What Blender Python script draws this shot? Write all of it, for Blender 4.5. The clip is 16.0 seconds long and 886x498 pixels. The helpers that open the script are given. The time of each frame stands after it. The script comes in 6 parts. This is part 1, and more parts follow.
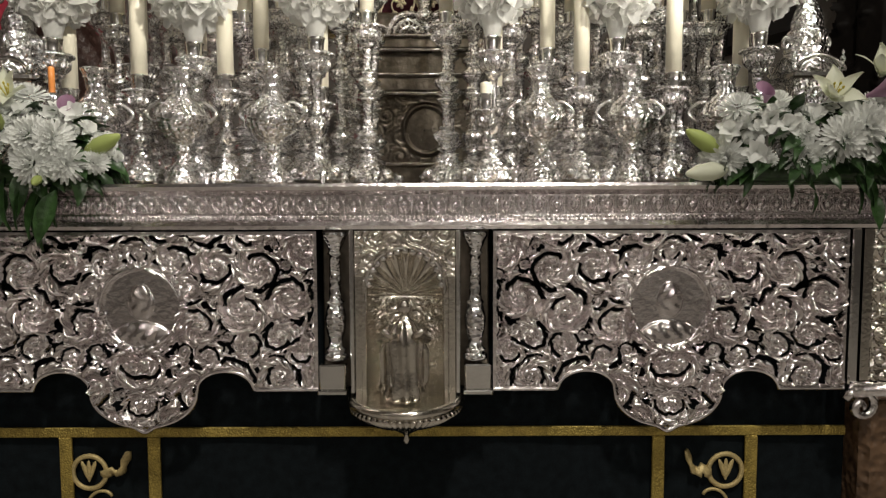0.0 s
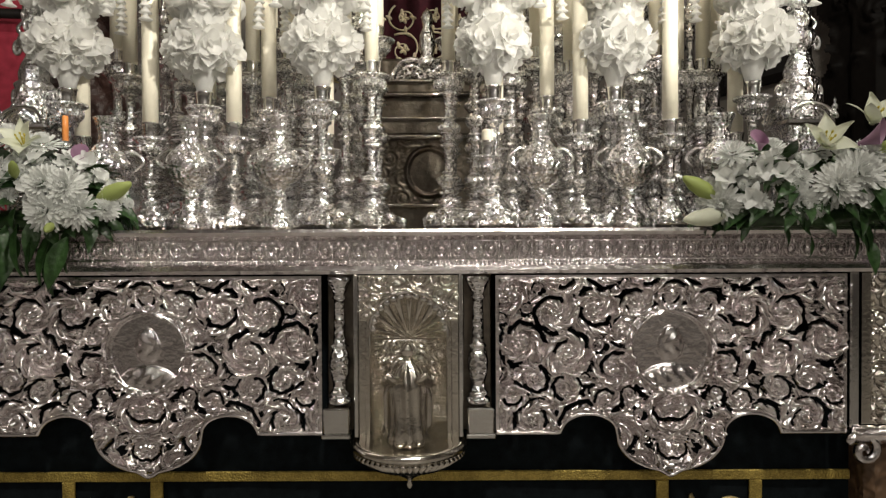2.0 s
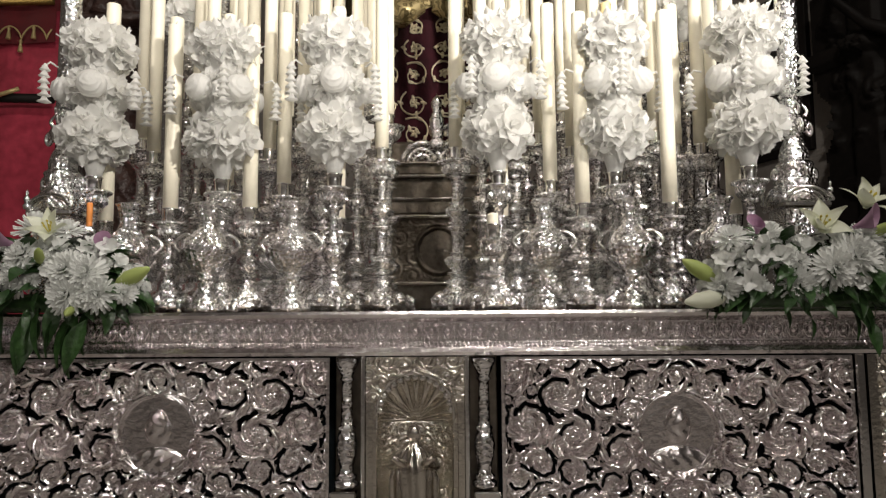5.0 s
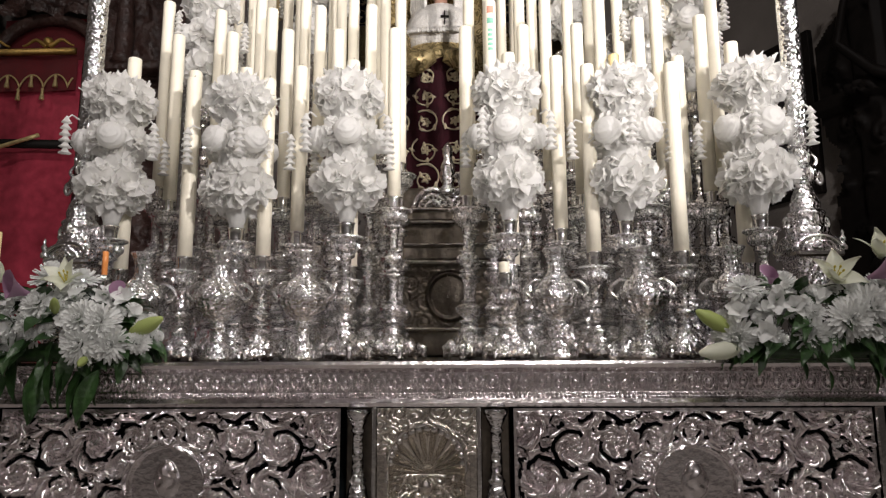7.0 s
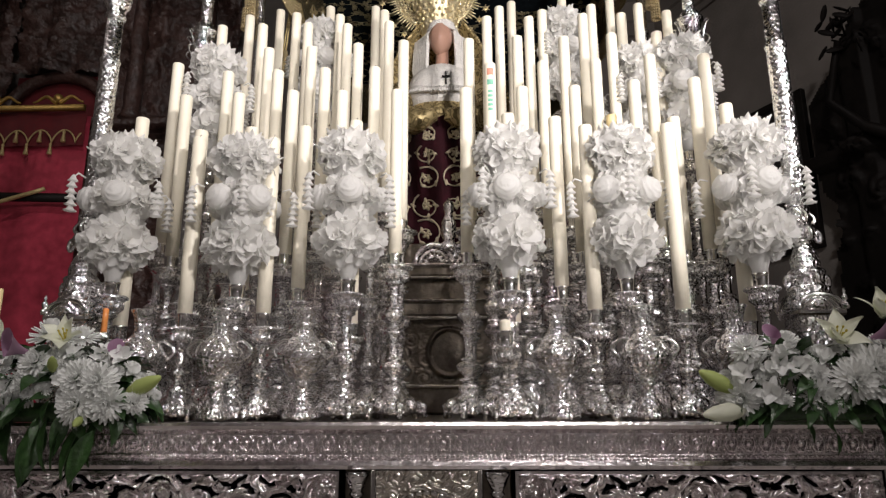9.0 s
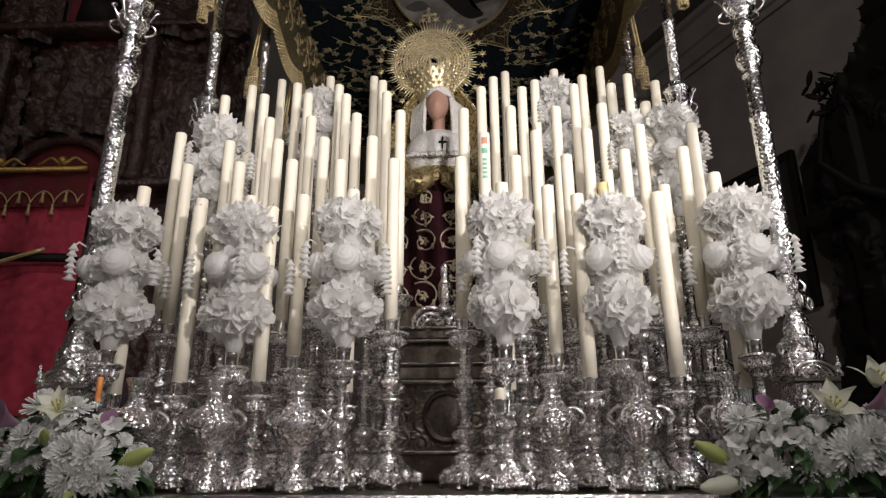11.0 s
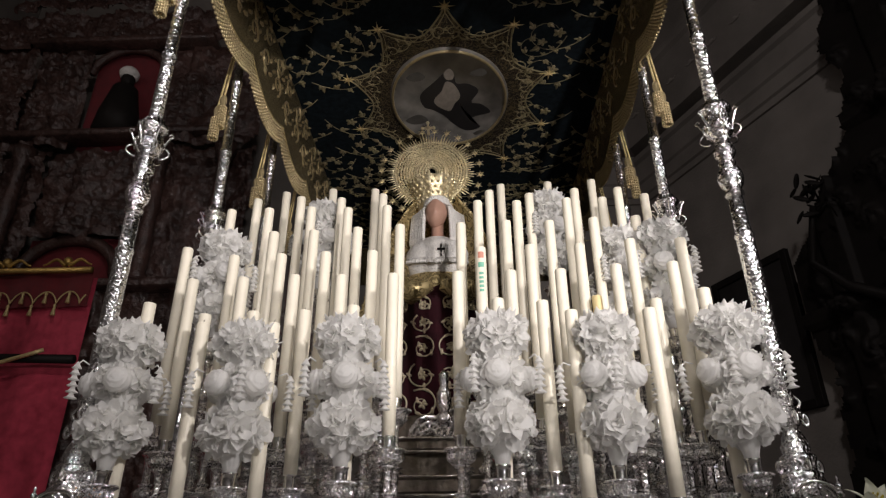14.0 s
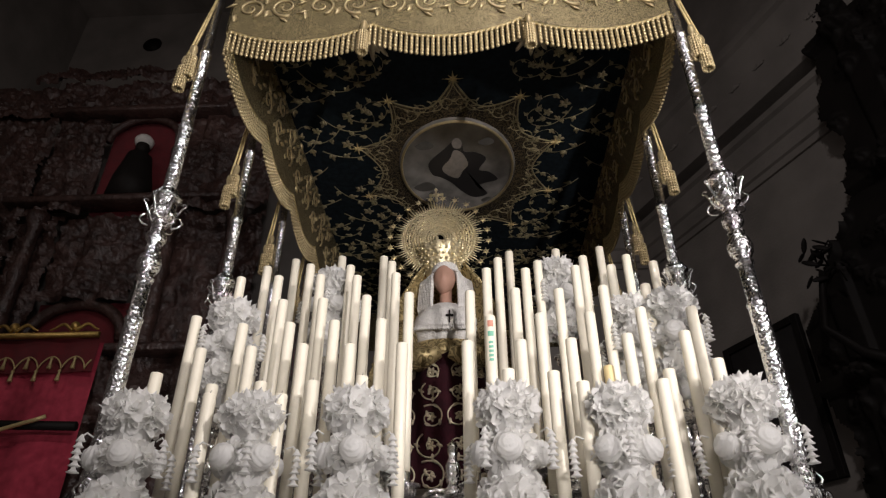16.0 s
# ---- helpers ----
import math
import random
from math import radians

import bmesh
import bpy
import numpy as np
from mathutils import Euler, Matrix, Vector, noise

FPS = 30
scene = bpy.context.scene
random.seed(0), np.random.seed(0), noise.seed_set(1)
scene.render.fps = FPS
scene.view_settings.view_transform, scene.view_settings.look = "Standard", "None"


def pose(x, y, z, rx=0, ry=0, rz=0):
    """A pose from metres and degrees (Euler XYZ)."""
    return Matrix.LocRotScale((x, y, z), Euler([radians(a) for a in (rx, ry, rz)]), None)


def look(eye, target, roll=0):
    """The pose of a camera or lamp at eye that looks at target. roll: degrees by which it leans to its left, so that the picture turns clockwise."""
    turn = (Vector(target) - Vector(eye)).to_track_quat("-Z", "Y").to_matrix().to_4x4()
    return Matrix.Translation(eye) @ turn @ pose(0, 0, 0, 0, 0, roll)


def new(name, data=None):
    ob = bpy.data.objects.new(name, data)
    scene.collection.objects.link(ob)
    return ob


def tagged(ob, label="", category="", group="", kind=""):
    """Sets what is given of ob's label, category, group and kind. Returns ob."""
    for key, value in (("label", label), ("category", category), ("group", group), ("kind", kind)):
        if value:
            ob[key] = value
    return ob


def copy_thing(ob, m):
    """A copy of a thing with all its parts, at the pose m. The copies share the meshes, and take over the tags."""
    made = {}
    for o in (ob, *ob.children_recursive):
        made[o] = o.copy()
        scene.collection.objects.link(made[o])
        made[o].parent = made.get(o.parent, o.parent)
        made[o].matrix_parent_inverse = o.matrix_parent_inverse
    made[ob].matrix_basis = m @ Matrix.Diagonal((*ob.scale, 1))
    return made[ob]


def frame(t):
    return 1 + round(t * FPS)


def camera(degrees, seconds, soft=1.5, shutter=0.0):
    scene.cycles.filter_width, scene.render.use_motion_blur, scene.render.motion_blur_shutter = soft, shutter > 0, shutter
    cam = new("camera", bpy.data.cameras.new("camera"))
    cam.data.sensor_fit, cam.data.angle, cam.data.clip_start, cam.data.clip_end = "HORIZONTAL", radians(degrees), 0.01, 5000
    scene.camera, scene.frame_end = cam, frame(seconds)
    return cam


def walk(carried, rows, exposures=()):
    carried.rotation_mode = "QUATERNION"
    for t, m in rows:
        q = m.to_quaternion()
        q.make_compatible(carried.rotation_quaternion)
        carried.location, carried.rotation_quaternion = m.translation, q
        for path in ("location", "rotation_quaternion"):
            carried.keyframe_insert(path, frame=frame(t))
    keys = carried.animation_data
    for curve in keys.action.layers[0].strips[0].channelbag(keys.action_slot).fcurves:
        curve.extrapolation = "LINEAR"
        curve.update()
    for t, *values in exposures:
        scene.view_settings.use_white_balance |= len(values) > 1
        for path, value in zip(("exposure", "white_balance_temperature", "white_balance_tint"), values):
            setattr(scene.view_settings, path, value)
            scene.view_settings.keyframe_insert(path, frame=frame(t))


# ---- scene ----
cam = camera(68.0, 16.0, soft=1.25)
PATH = [
    (0, (0.103, -1.785, 1.471), (0.103, 0.21, 1.332), -0.2),
    (0.5, (0.106, -1.797, 1.474), (0.101, 0.2, 1.362), -0.2),
    (1, (0.103, -1.802, 1.476), (0.095, 0.196, 1.388), -0.3),
    (1.5, (0.098, -1.807, 1.48), (0.095, 0.192, 1.419), -0.2),
    (2, (0.101, -1.814, 1.496), (0.095, 0.186, 1.466), -0.3),
    (2.5, (0.103, -1.819, 1.499), (0.097, 0.181, 1.512), -0.1),
    (3, (0.111, -1.823, 1.505), (0.1, 0.177, 1.547), -0.2),
    (3.5, (0.122, -1.834, 1.51), (0.101, 0.165, 1.578), -0.4),
    (4, (0.123, -1.851, 1.516), (0.096, 0.146, 1.627), -0.4),
    (6.5, (0.118, -1.869, 1.541), (0.047, 0.11, 1.817), -0.4),
    (7, (0.117, -1.873, 1.549), (0.043, 0.102, 1.86), -0.3),
    (7.5, (0.118, -1.878, 1.555), (0.042, 0.088, 1.911), -0.2),
    (8, (0.117, -1.873, 1.556), (0.041, 0.086, 1.951), -0.2),
    (10.5, (0.126, -1.906, 1.592), (0.053, 0.006, 2.176), -0.1),
    (11, (0.132, -1.915, 1.598), (0.063, -0.018, 2.227), -0.3),
    (11.5, (0.134, -1.923, 1.606), (0.069, -0.04, 2.277), -0.4),
    (12, (0.135, -1.936, 1.616), (0.074, -0.069, 2.33), -0.5),
    (12.5, (0.139, -1.954, 1.627), (0.077, -0.103, 2.383), -0.5),
    (13, (0.141, -1.971, 1.635), (0.079, -0.139, 2.436), -0.6),
    (13.5, (0.145, -1.989, 1.646), (0.082, -0.177, 2.489), -0.7),
    (14, (0.146, -2.007, 1.654), (0.082, -0.216, 2.543), -0.5),
    (14.5, (0.15, -2.014, 1.661), (0.083, -0.246, 2.593), -0.5),
    (15, (0.145, -2.02, 1.667), (0.076, -0.275, 2.643), -0.6),
    (15.5, (0.14, -2.024, 1.676), (0.067, -0.302, 2.691), -0.5),
    (16, (0.135, -2.019, 1.677), (0.056, -0.322, 2.732), -0.2),
]
EXPOSURE = [(0, 0.84, 6850, 4), (4.2, 0.72, 6800, 5), (6.3, 0.46, 6450, 12), (8.2, 0.38, 6400, 13), (10.5, 0.04, 6400, 14), (14, -0.18, 6380, 14), (16, -0.14, 6350, 14)]
walk(cam, [(t, look(eye, target, roll)) for t, eye, target, roll in PATH], EXPOSURE)

# ---- light ----
world = bpy.data.worlds.new("church_dark")
scene.world = world
world.use_nodes = True
world.node_tree.nodes["Background"].inputs[0].default_value = (0.85, 0.80, 0.80, 1)
world.node_tree.nodes["Background"].inputs[1].default_value = 0.026


def area_lamp(name, eye, target, size, watts, colour):
    d = bpy.data.lights.new(name, "AREA")
    d.shape, d.size, d.energy, d.color = "DISK", size, watts, colour
    ob = new(name, d)
    ob.matrix_world = look(eye, target)
    return ob


def spot_lamp(name, eye, target, cone, watts, colour, radius=0.1):
    d = bpy.data.lights.new(name, "SPOT")
    d.spot_size, d.spot_blend, d.energy, d.color, d.shadow_soft_size = radians(cone), 0.75, watts, colour, radius
    ob = new(name, d)
    ob.matrix_world = look(eye, target)
    return ob


# spotlights of the church on low stands in front of the float, and dim nave lamps
spot_lamp("spotlight_key", (2.9, -3.4, 3.9), (0.0, 0.6, 3.2), 48, 780, (1, 0.94, 0.89))
spot_lamp("spotlight_low", (2.0, -4.9, 1.5), (0.1, 1.1, 4.25), 42, 950, (1, 0.94, 0.89))
area_lamp("nave_lamp", (0.9, -4.4, 8.5), (0, 0.5, 1.5), 0.6, 190, (1, 0.93, 0.88))


def bulb_lamp(name, eye, watts, colour, radius=0.06):
    d = bpy.data.lights.new(name, "POINT")
    d.energy, d.color, d.shadow_soft_size = watts, colour, radius
    ob = new(name, d)
    ob.location = eye
    return ob


# hanging lamps of the nave, unseen behind the visitor
for x, y, z, w in ((-3.2, -4.6, 2.8, 16), (-0.9, -4.9, 4.8, 44), (1.5, -5.0, 2.9, 40)):
    bulb_lamp("nave_bulb", (x, y, z), w, (1, 0.93, 0.88))
# unseen fill light, added to brighten the left altarpiece and the wall above
bulb_lamp("aisle_bulb", (-6.8, 0.6, 9.5), 75, (1, 0.86, 0.78))


# ---- materials ----
def mat(name, colour, rough=0.5, metal=0.0, grain=40.0, vary=0.15, bump=0.0, bump_scale=60.0, second=None, sheen=0.0, coat=0.0, pattern="noise", stretch=(1, 1, 1)):
    m = bpy.data.materials.new(name)
    m.use_nodes = True
    nt = m.node_tree
    b = nt.nodes["Principled BSDF"]
    b.inputs["Metallic"].default_value = metal
    b.inputs["Sheen Weight"].default_value = sheen
    b.inputs["Coat Weight"].default_value = coat
    co = nt.nodes.new("ShaderNodeTexCoord")
    mp = nt.nodes.new("ShaderNodeMapping")
    mp.inputs["Scale"].default_value = stretch
    nt.links.new(co.outputs["Object"], mp.inputs[0])
    n1 = nt.nodes.new("ShaderNodeTexNoise")
    n1.inputs["Scale"].default_value, n1.inputs["Detail"].default_value = grain, 5
    nt.links.new(mp.outputs[0], n1.inputs["Vector"])
    n2 = nt.nodes.new("ShaderNodeTexNoise")
    n2.inputs["Scale"].default_value, n2.inputs["Detail"].default_value = grain / 9, 3
    nt.links.new(mp.outputs[0], n2.inputs["Vector"])
    add = nt.nodes.new("ShaderNodeMath")
    add.operation = "ADD"
    nt.links.new(n1.outputs[0], add.inputs[0])
    nt.links.new(n2.outputs[0], add.inputs[1])
    ramp = nt.nodes.new("ShaderNodeMapRange")
    ramp.inputs["From Min"].default_value, ramp.inputs["From Max"].default_value = 0.7, 1.3
    nt.links.new(add.outputs[0], ramp.inputs["Value"])
    mix = nt.nodes.new("ShaderNodeMix")
    mix.data_type = "RGBA"
    a = tuple(c * (1 - vary) for c in colour)
    z = second or tuple(min(1, c * (1 + vary)) for c in colour)
    mix.inputs["A"].default_value, mix.inputs["B"].default_value = (*a, 1), (*z, 1)
    nt.links.new(ramp.outputs[0], mix.inputs["Factor"])
    nt.links.new(mix.outputs["Result"], b.inputs["Base Color"])
    rr = nt.nodes.new("ShaderNodeMapRange")
    rr.inputs["To Min"].default_value, rr.inputs["To Max"].default_value = rough * 0.75, min(1, rough * 1.3)
    nt.links.new(n1.outputs[0], rr.inputs["Value"])
    nt.links.new(rr.outputs[0], b.inputs["Roughness"])
    if bump:
        if pattern == "noise":
            t = nt.nodes.new("ShaderNodeTexNoise")
            t.inputs["Detail"].default_value = 4
        else:
            t = nt.nodes.new("ShaderNodeTexVoronoi")
            t.feature = "SMOOTH_F1"
            t.inputs["Smoothness"].default_value = 0.5
        t.inputs["Scale"].default_value = bump_scale
        nt.links.new(mp.outputs[0], t.inputs["Vector"])
        bp = nt.nodes.new("ShaderNodeBump")
        bp.inputs["Strength"].default_value, bp.inputs["Distance"].default_value = bump, 0.5 / bump_scale
        nt.links.new(t.outputs[0], bp.inputs["Height"])
        nt.links.new(bp.outputs[0], b.inputs["Normal"])
    return m


def petal_mat(name, colour, through_light=0.35):
    m = mat(name, colour, 0.5, 0, 30, 0.08)
    nt = m.node_tree
    b, out = nt.nodes["Principled BSDF"], nt.nodes["Material Output"]
    tr = nt.nodes.new("ShaderNodeBsdfTranslucent")
    tr.inputs[0].default_value = (*colour, 1)
    mx = nt.nodes.new("ShaderNodeMixShader")
    mx.inputs[0].default_value = through_light
    nt.links.new(b.outputs[0], mx.inputs[1])
    nt.links.new(tr.outputs[0], mx.inputs[2])
    nt.links.new(mx.outputs[0], out.inputs[0])
    return m


def embroidered(name, ground, thread, scale, cover, metal=0.7):
    """Cloth with raised metal-thread work in scrolls."""
    m = mat(name, ground, 0.9, 0, 200, 0.3)
    nt = m.node_tree
    b = nt.nodes["Principled BSDF"]
    co = nt.nodes.new("ShaderNodeTexCoord")
    wob = nt.nodes.new("ShaderNodeTexNoise")
    wob.inputs["Scale"].default_value = scale * 0.5
    mxv = nt.nodes.new("ShaderNodeMix")
    mxv.data_type = "VECTOR"
    mxv.inputs["Factor"].default_value = 0.12
    nt.links.new(co.outputs["Object"], wob.inputs["Vector"])
    nt.links.new(co.outputs["Object"], mxv.inputs["A"])
    nt.links.new(wob.outputs["Color"], mxv.inputs["B"])
    v = nt.nodes.new("ShaderNodeTexVoronoi")
    v.inputs["Scale"].default_value = scale
    nt.links.new(mxv.outputs["Result"], v.inputs["Vector"])
    wv = nt.nodes.new("ShaderNodeMath")
    wv.operation = "SINE"
    ml = nt.nodes.new("ShaderNodeMath")
    ml.operation = "MULTIPLY"
    ml.inputs[1].default_value = 14
    nt.links.new(v.outputs["Distance"], ml.inputs[0])
    nt.links.new(ml.outputs[0], wv.inputs[0])
    st = nt.nodes.new("ShaderNodeMapRange")
    st.inputs["From Min"].default_value, st.inputs["From Max"].default_value = cover, cover + 0.15
    nt.links.new(wv.outputs[0], st.inputs["Value"])
    old = b.inputs["Base Color"].links[0].from_socket
    mx = nt.nodes.new("ShaderNodeMix")
    mx.data_type = "RGBA"
    mx.inputs["B"].default_value = (*thread, 1)
    nt.links.new(old, mx.inputs["A"])
    nt.links.new(st.outputs[0], mx.inputs["Factor"])
    nt.links.new(mx.outputs["Result"], b.inputs["Base Color"])
    mm = nt.nodes.new("ShaderNodeMath")
    mm.operation = "MULTIPLY"
    mm.inputs[1].default_value = metal
    nt.links.new(st.outputs[0], mm.inputs[0])
    nt.links.new(mm.outputs[0], b.inputs["Metallic"])
    rg = nt.nodes.new("ShaderNodeMapRange")
    rg.inputs["To Min"].default_value, rg.inputs["To Max"].default_value = 0.9, 0.42
    nt.links.new(st.outputs[0], rg.inputs["Value"])
    nt.links.new(rg.outputs[0], b.inputs["Roughness"])
    bp = nt.nodes.new("ShaderNodeBump")
    bp.inputs["Strength"].default_value, bp.inputs["Distance"].default_value = 0.8, 0.006
    nt.links.new(st.outputs[0], bp.inputs["Height"])
    nt.links.new(bp.outputs[0], b.inputs["Normal"])
    return m


SILVER = mat("chased_silver", (0.90, 0.88, 0.89), 0.155, 1, 60, 0.15, 0.95, 92, pattern="voronoi")
SILVER_OPEN = mat("openwork_silver", (0.86, 0.80, 0.80), 0.19, 1, 50, 0.2, 0.3, 70)
SILVER_PLAIN = mat("polished_silver", (0.82, 0.81, 0.79), 0.14, 1, 30, 0.08, 0.08, 90)
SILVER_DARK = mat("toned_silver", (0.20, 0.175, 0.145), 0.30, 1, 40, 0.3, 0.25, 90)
GILT_SILVER = mat("yellowed_silver", (0.74, 0.70, 0.63), 0.17, 1, 50, 0.15, 0.2, 90)
SHAFT = mat("repousse_silver", (0.88, 0.87, 0.88), 0.2, 1, 50, 0.15, 1.0, 80, pattern="voronoi")
WAX = mat("candle_wax", (0.80, 0.75, 0.615), 0.42, 0, 25, 0.05, 0.05, 30, coat=0.15)
WAX_OLD = mat("yellow_wax", (0.72, 0.58, 0.30), 0.42, 0, 25, 0.06, 0.05, 30)
WICK = mat("wick", (0.05, 0.04, 0.03), 0.9)
PETAL_WAX = petal_mat("wax_petal", (0.88, 0.875, 0.855), 0.6)
PETAL = petal_mat("fresh_petal", (0.88, 0.89, 0.87), 0.35)
PETAL_CREAM = petal_mat("lily_petal", (0.80, 0.82, 0.68), 0.3)
PETAL_MAUVE = petal_mat("mauve_petal", (0.38, 0.22, 0.33), 0.25)
BUD = petal_mat("green_bud", (0.42, 0.50, 0.16), 0.2)
POLLEN = mat("pollen", (0.5, 0.42, 0.06), 0.8)
LEAF = mat("leaf", (0.022, 0.055, 0.017), 0.34, 0, 60, 0.45, 0.3, 40, second=(0.04, 0.095, 0.026))
VELVET = mat("black_velvet", (0.006, 0.009, 0.011), 0.95, 0, 300, 0.5)
BRAID = mat("gold_braid", (0.48, 0.36, 0.10), 0.45, 0.7, 250, 0.35, 0.9, 180, pattern="voronoi")
GOLD = mat("gold_thread", (0.58, 0.46, 0.22), 0.5, 0.4, 200, 0.3, 0.6, 220)
GOLD_BEAD = mat("gold_bead", (0.48, 0.385, 0.21), 0.35, 0.55, 120, 0.2, 0.4, 200)
GOLD_CROWN = mat("gilt_metal", (0.80, 0.70, 0.46), 0.36, 0.75, 80, 0.2, 0.6, 140, pattern="voronoi")
GILT_WOOD = mat("gilt_wood", (0.50, 0.33, 0.10), 0.4, 0.8, 50, 0.3, 0.5, 60)
VALANCE = embroidered("valance_cloth", (0.06, 0.045, 0.02), (0.30, 0.24, 0.11), 62, 0.0, 0.3)
BAND_CLOTH = embroidered("border_cloth", (0.022, 0.016, 0.010), (0.13, 0.095, 0.04), 30, 0.25, 0.3)
THREAD = mat("old_gold_thread", (0.34, 0.29, 0.165), 0.55, 0.35, 200, 0.3, 0.6, 220)
THREAD_PALE = mat("pale_gold_thread", (0.62, 0.54, 0.38), 0.5, 0.3, 200, 0.25, 0.6, 220)
ROOF_CLOTH = mat("roof_velvet", (0.010, 0.015, 0.019), 0.95, 0, 250, 0.5)
ROBE = mat("robe_velvet", (0.030, 0.004, 0.008), 0.85, 0, 120, 0.4, sheen=0.2)
MANTLE = embroidered("mantle_cloth", (0.20, 0.15, 0.06), (0.60, 0.48, 0.25), 20, -0.2)
LACE = mat("white_lace", (0.72, 0.70, 0.66), 0.85, 0, 120, 0.15, 0.8, 70, pattern="voronoi")
SKIN = mat("painted_wood", (0.46, 0.27, 0.20), 0.36, 0, 12, 0.12)
HAIR = mat("dark_paint", (0.03, 0.02, 0.015), 0.6)
DAMASK = mat("red_damask", (0.36, 0.018, 0.045), 0.5, 0, 9, 0.3, second=(0.52, 0.045, 0.085), sheen=0.3)
RED_VELVET = mat("red_velvet", (0.12, 0.004, 0.008), 0.8, 0, 60, 0.3, sheen=0.3)
OLD_WOOD = mat("carved_dark_wood", (0.040, 0.022, 0.018), 0.33, 0, 8, 0.5, 0.9, 16, second=(0.085, 0.046, 0.038))
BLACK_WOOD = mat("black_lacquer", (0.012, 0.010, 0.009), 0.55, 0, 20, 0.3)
PLASTER = mat("cream_plaster", (0.23, 0.21, 0.19), 0.9, 0, 1.5, 0.28, 0.3, 25)
GREY_PLASTER = mat("grey_plaster", (0.20, 0.19, 0.185), 0.9, 0, 2, 0.12, 0.3, 25)
STONE = mat("floor_marble", (0.30, 0.28, 0.26), 0.3, 0, 4, 0.25, 0.1, 20)
PAINT_SKY = mat("painted_cloud", (0.13, 0.12, 0.105), 0.6, 0, 3, 0.5, second=(0.33, 0.31, 0.28))
PAINT_CLOUD = mat("painted_grey_cloud", (0.10, 0.095, 0.085), 0.6, 0, 9, 0.4)
PAINT_DARK = mat("painted_cloak", (0.02, 0.018, 0.018), 0.6, 0, 12, 0.4)
PAINT_PALE = mat("painted_dress", (0.27, 0.24, 0.21), 0.6, 0, 12, 0.25)
LEG_WOOD = mat("carved_brown_wood", (0.12, 0.07, 0.04), 0.45, 0, 20, 0.4, 0.9, 40, pattern="voronoi")
RED_INK = mat("red_print", (0.58, 0.26, 0.18), 0.5)
GREEN_INK = mat("green_print", (0.18, 0.46, 0.33), 0.5)
for m in (VELVET, ROOF_CLOTH, ROBE, BLACK_WOOD):
    m.node_tree.nodes["Principled BSDF"].inputs["Specular IOR Level"].default_value = 0.12
AMBER = mat("amber_glass", (0.75, 0.28, 0.08), 0.2, 0, 20, 0.1)


# ---- mesh helpers ----
class Geo:
    """Vertices and faces being gathered for one mesh."""

    def __init__(self):
        self.v, self.f, self.k = [], [], []

    def add(self, v, f, m=None, k=0):
        o = len(self.v)
        self.v.extend([tuple(m @ Vector(p)) for p in v] if m is not None else [tuple(p) for p in v])
        self.f.extend([tuple(i + o for i in q) for q in f])
        self.k.extend([k] * len(f))
        return self


def lathe(profile, n=20, scale=1.0):
    v, f = [], []
    for r, z in profile:
        for i in range(n):
            a = 2 * math.pi * i / n
            v.append((r * scale * math.cos(a), r * scale * math.sin(a), z * scale))
    for j in range(len(profile) - 1):
        for i in range(n):
            f.append((j * n + i, j * n + (i + 1) % n, (j + 1) * n + (i + 1) % n, (j + 1) * n + i))
    if profile[0][0] > 1e-5:
        f.append(tuple(range(n))[::-1])
    if profile[-1][0] > 1e-5:
        f.append(tuple(range((len(profile) - 1) * n, len(profile) * n)))
    return v, f


def tube(points, radii, n=6, flat=1.0):
    pts = [Vector(p) for p in points]
    if not hasattr(radii, "__len__"):
        radii = [radii] * len(pts)
    v, f = [], []
    side = None
    for i, p in enumerate(pts):
        d = (pts[min(i + 1, len(pts) - 1)] - pts[max(i - 1, 0)]).normalized()
        if side is None:
            side = d.orthogonal().normalized()
        side = (side - d * side.dot(d)).normalized()
        up = d.cross(side)
        for k in range(n):
            a = 2 * math.pi * k / n
            v.append(tuple(p + radii[i] * (math.cos(a) * side + flat * math.sin(a) * up)))
    for i in range(len(pts) - 1):
        for k in range(n):
            f.append((i * n + k, i * n + (k + 1) % n, (i + 1) * n + (k + 1) % n, (i + 1) * n + k))
    f.append(tuple(range(n))[::-1])
    f.append(tuple(range((len(pts) - 1) * n, len(pts) * n)))
    return v, f


def box(x0, x1, y0, y1, z0, z1, c=0.004):
    """A block with chamfered edges."""
    c = min(c, (x1 - x0) / 3, (y1 - y0) / 3, (z1 - z0) / 3)
    bm = bmesh.new()
    bmesh.ops.create_cube(bm, size=1, matrix=Matrix.Translation(((x0 + x1) / 2, (y0 + y1) / 2, (z0 + z1) / 2)) @ Matrix.Diagonal((x1 - x0, y1 - y0, z1 - z0, 1)))
    bmesh.ops.bevel(bm, geom=bm.edges[:], offset=c, segments=1, affect="EDGES")
    bm.verts.index_update()
    v, f = [tuple(p.co) for p in bm.verts], [tuple(p.index for p in q.verts) for q in bm.faces]
    bm.free()
    return v, f


def ball(r=1.0, rings=5, n=8, squash=1.0):
    return lathe([(r * math.sin(math.pi * i / rings) if 0 < i < rings else 1e-6, -r * squash * math.cos(math.pi * i / rings)) for i in range(rings + 1)], n)


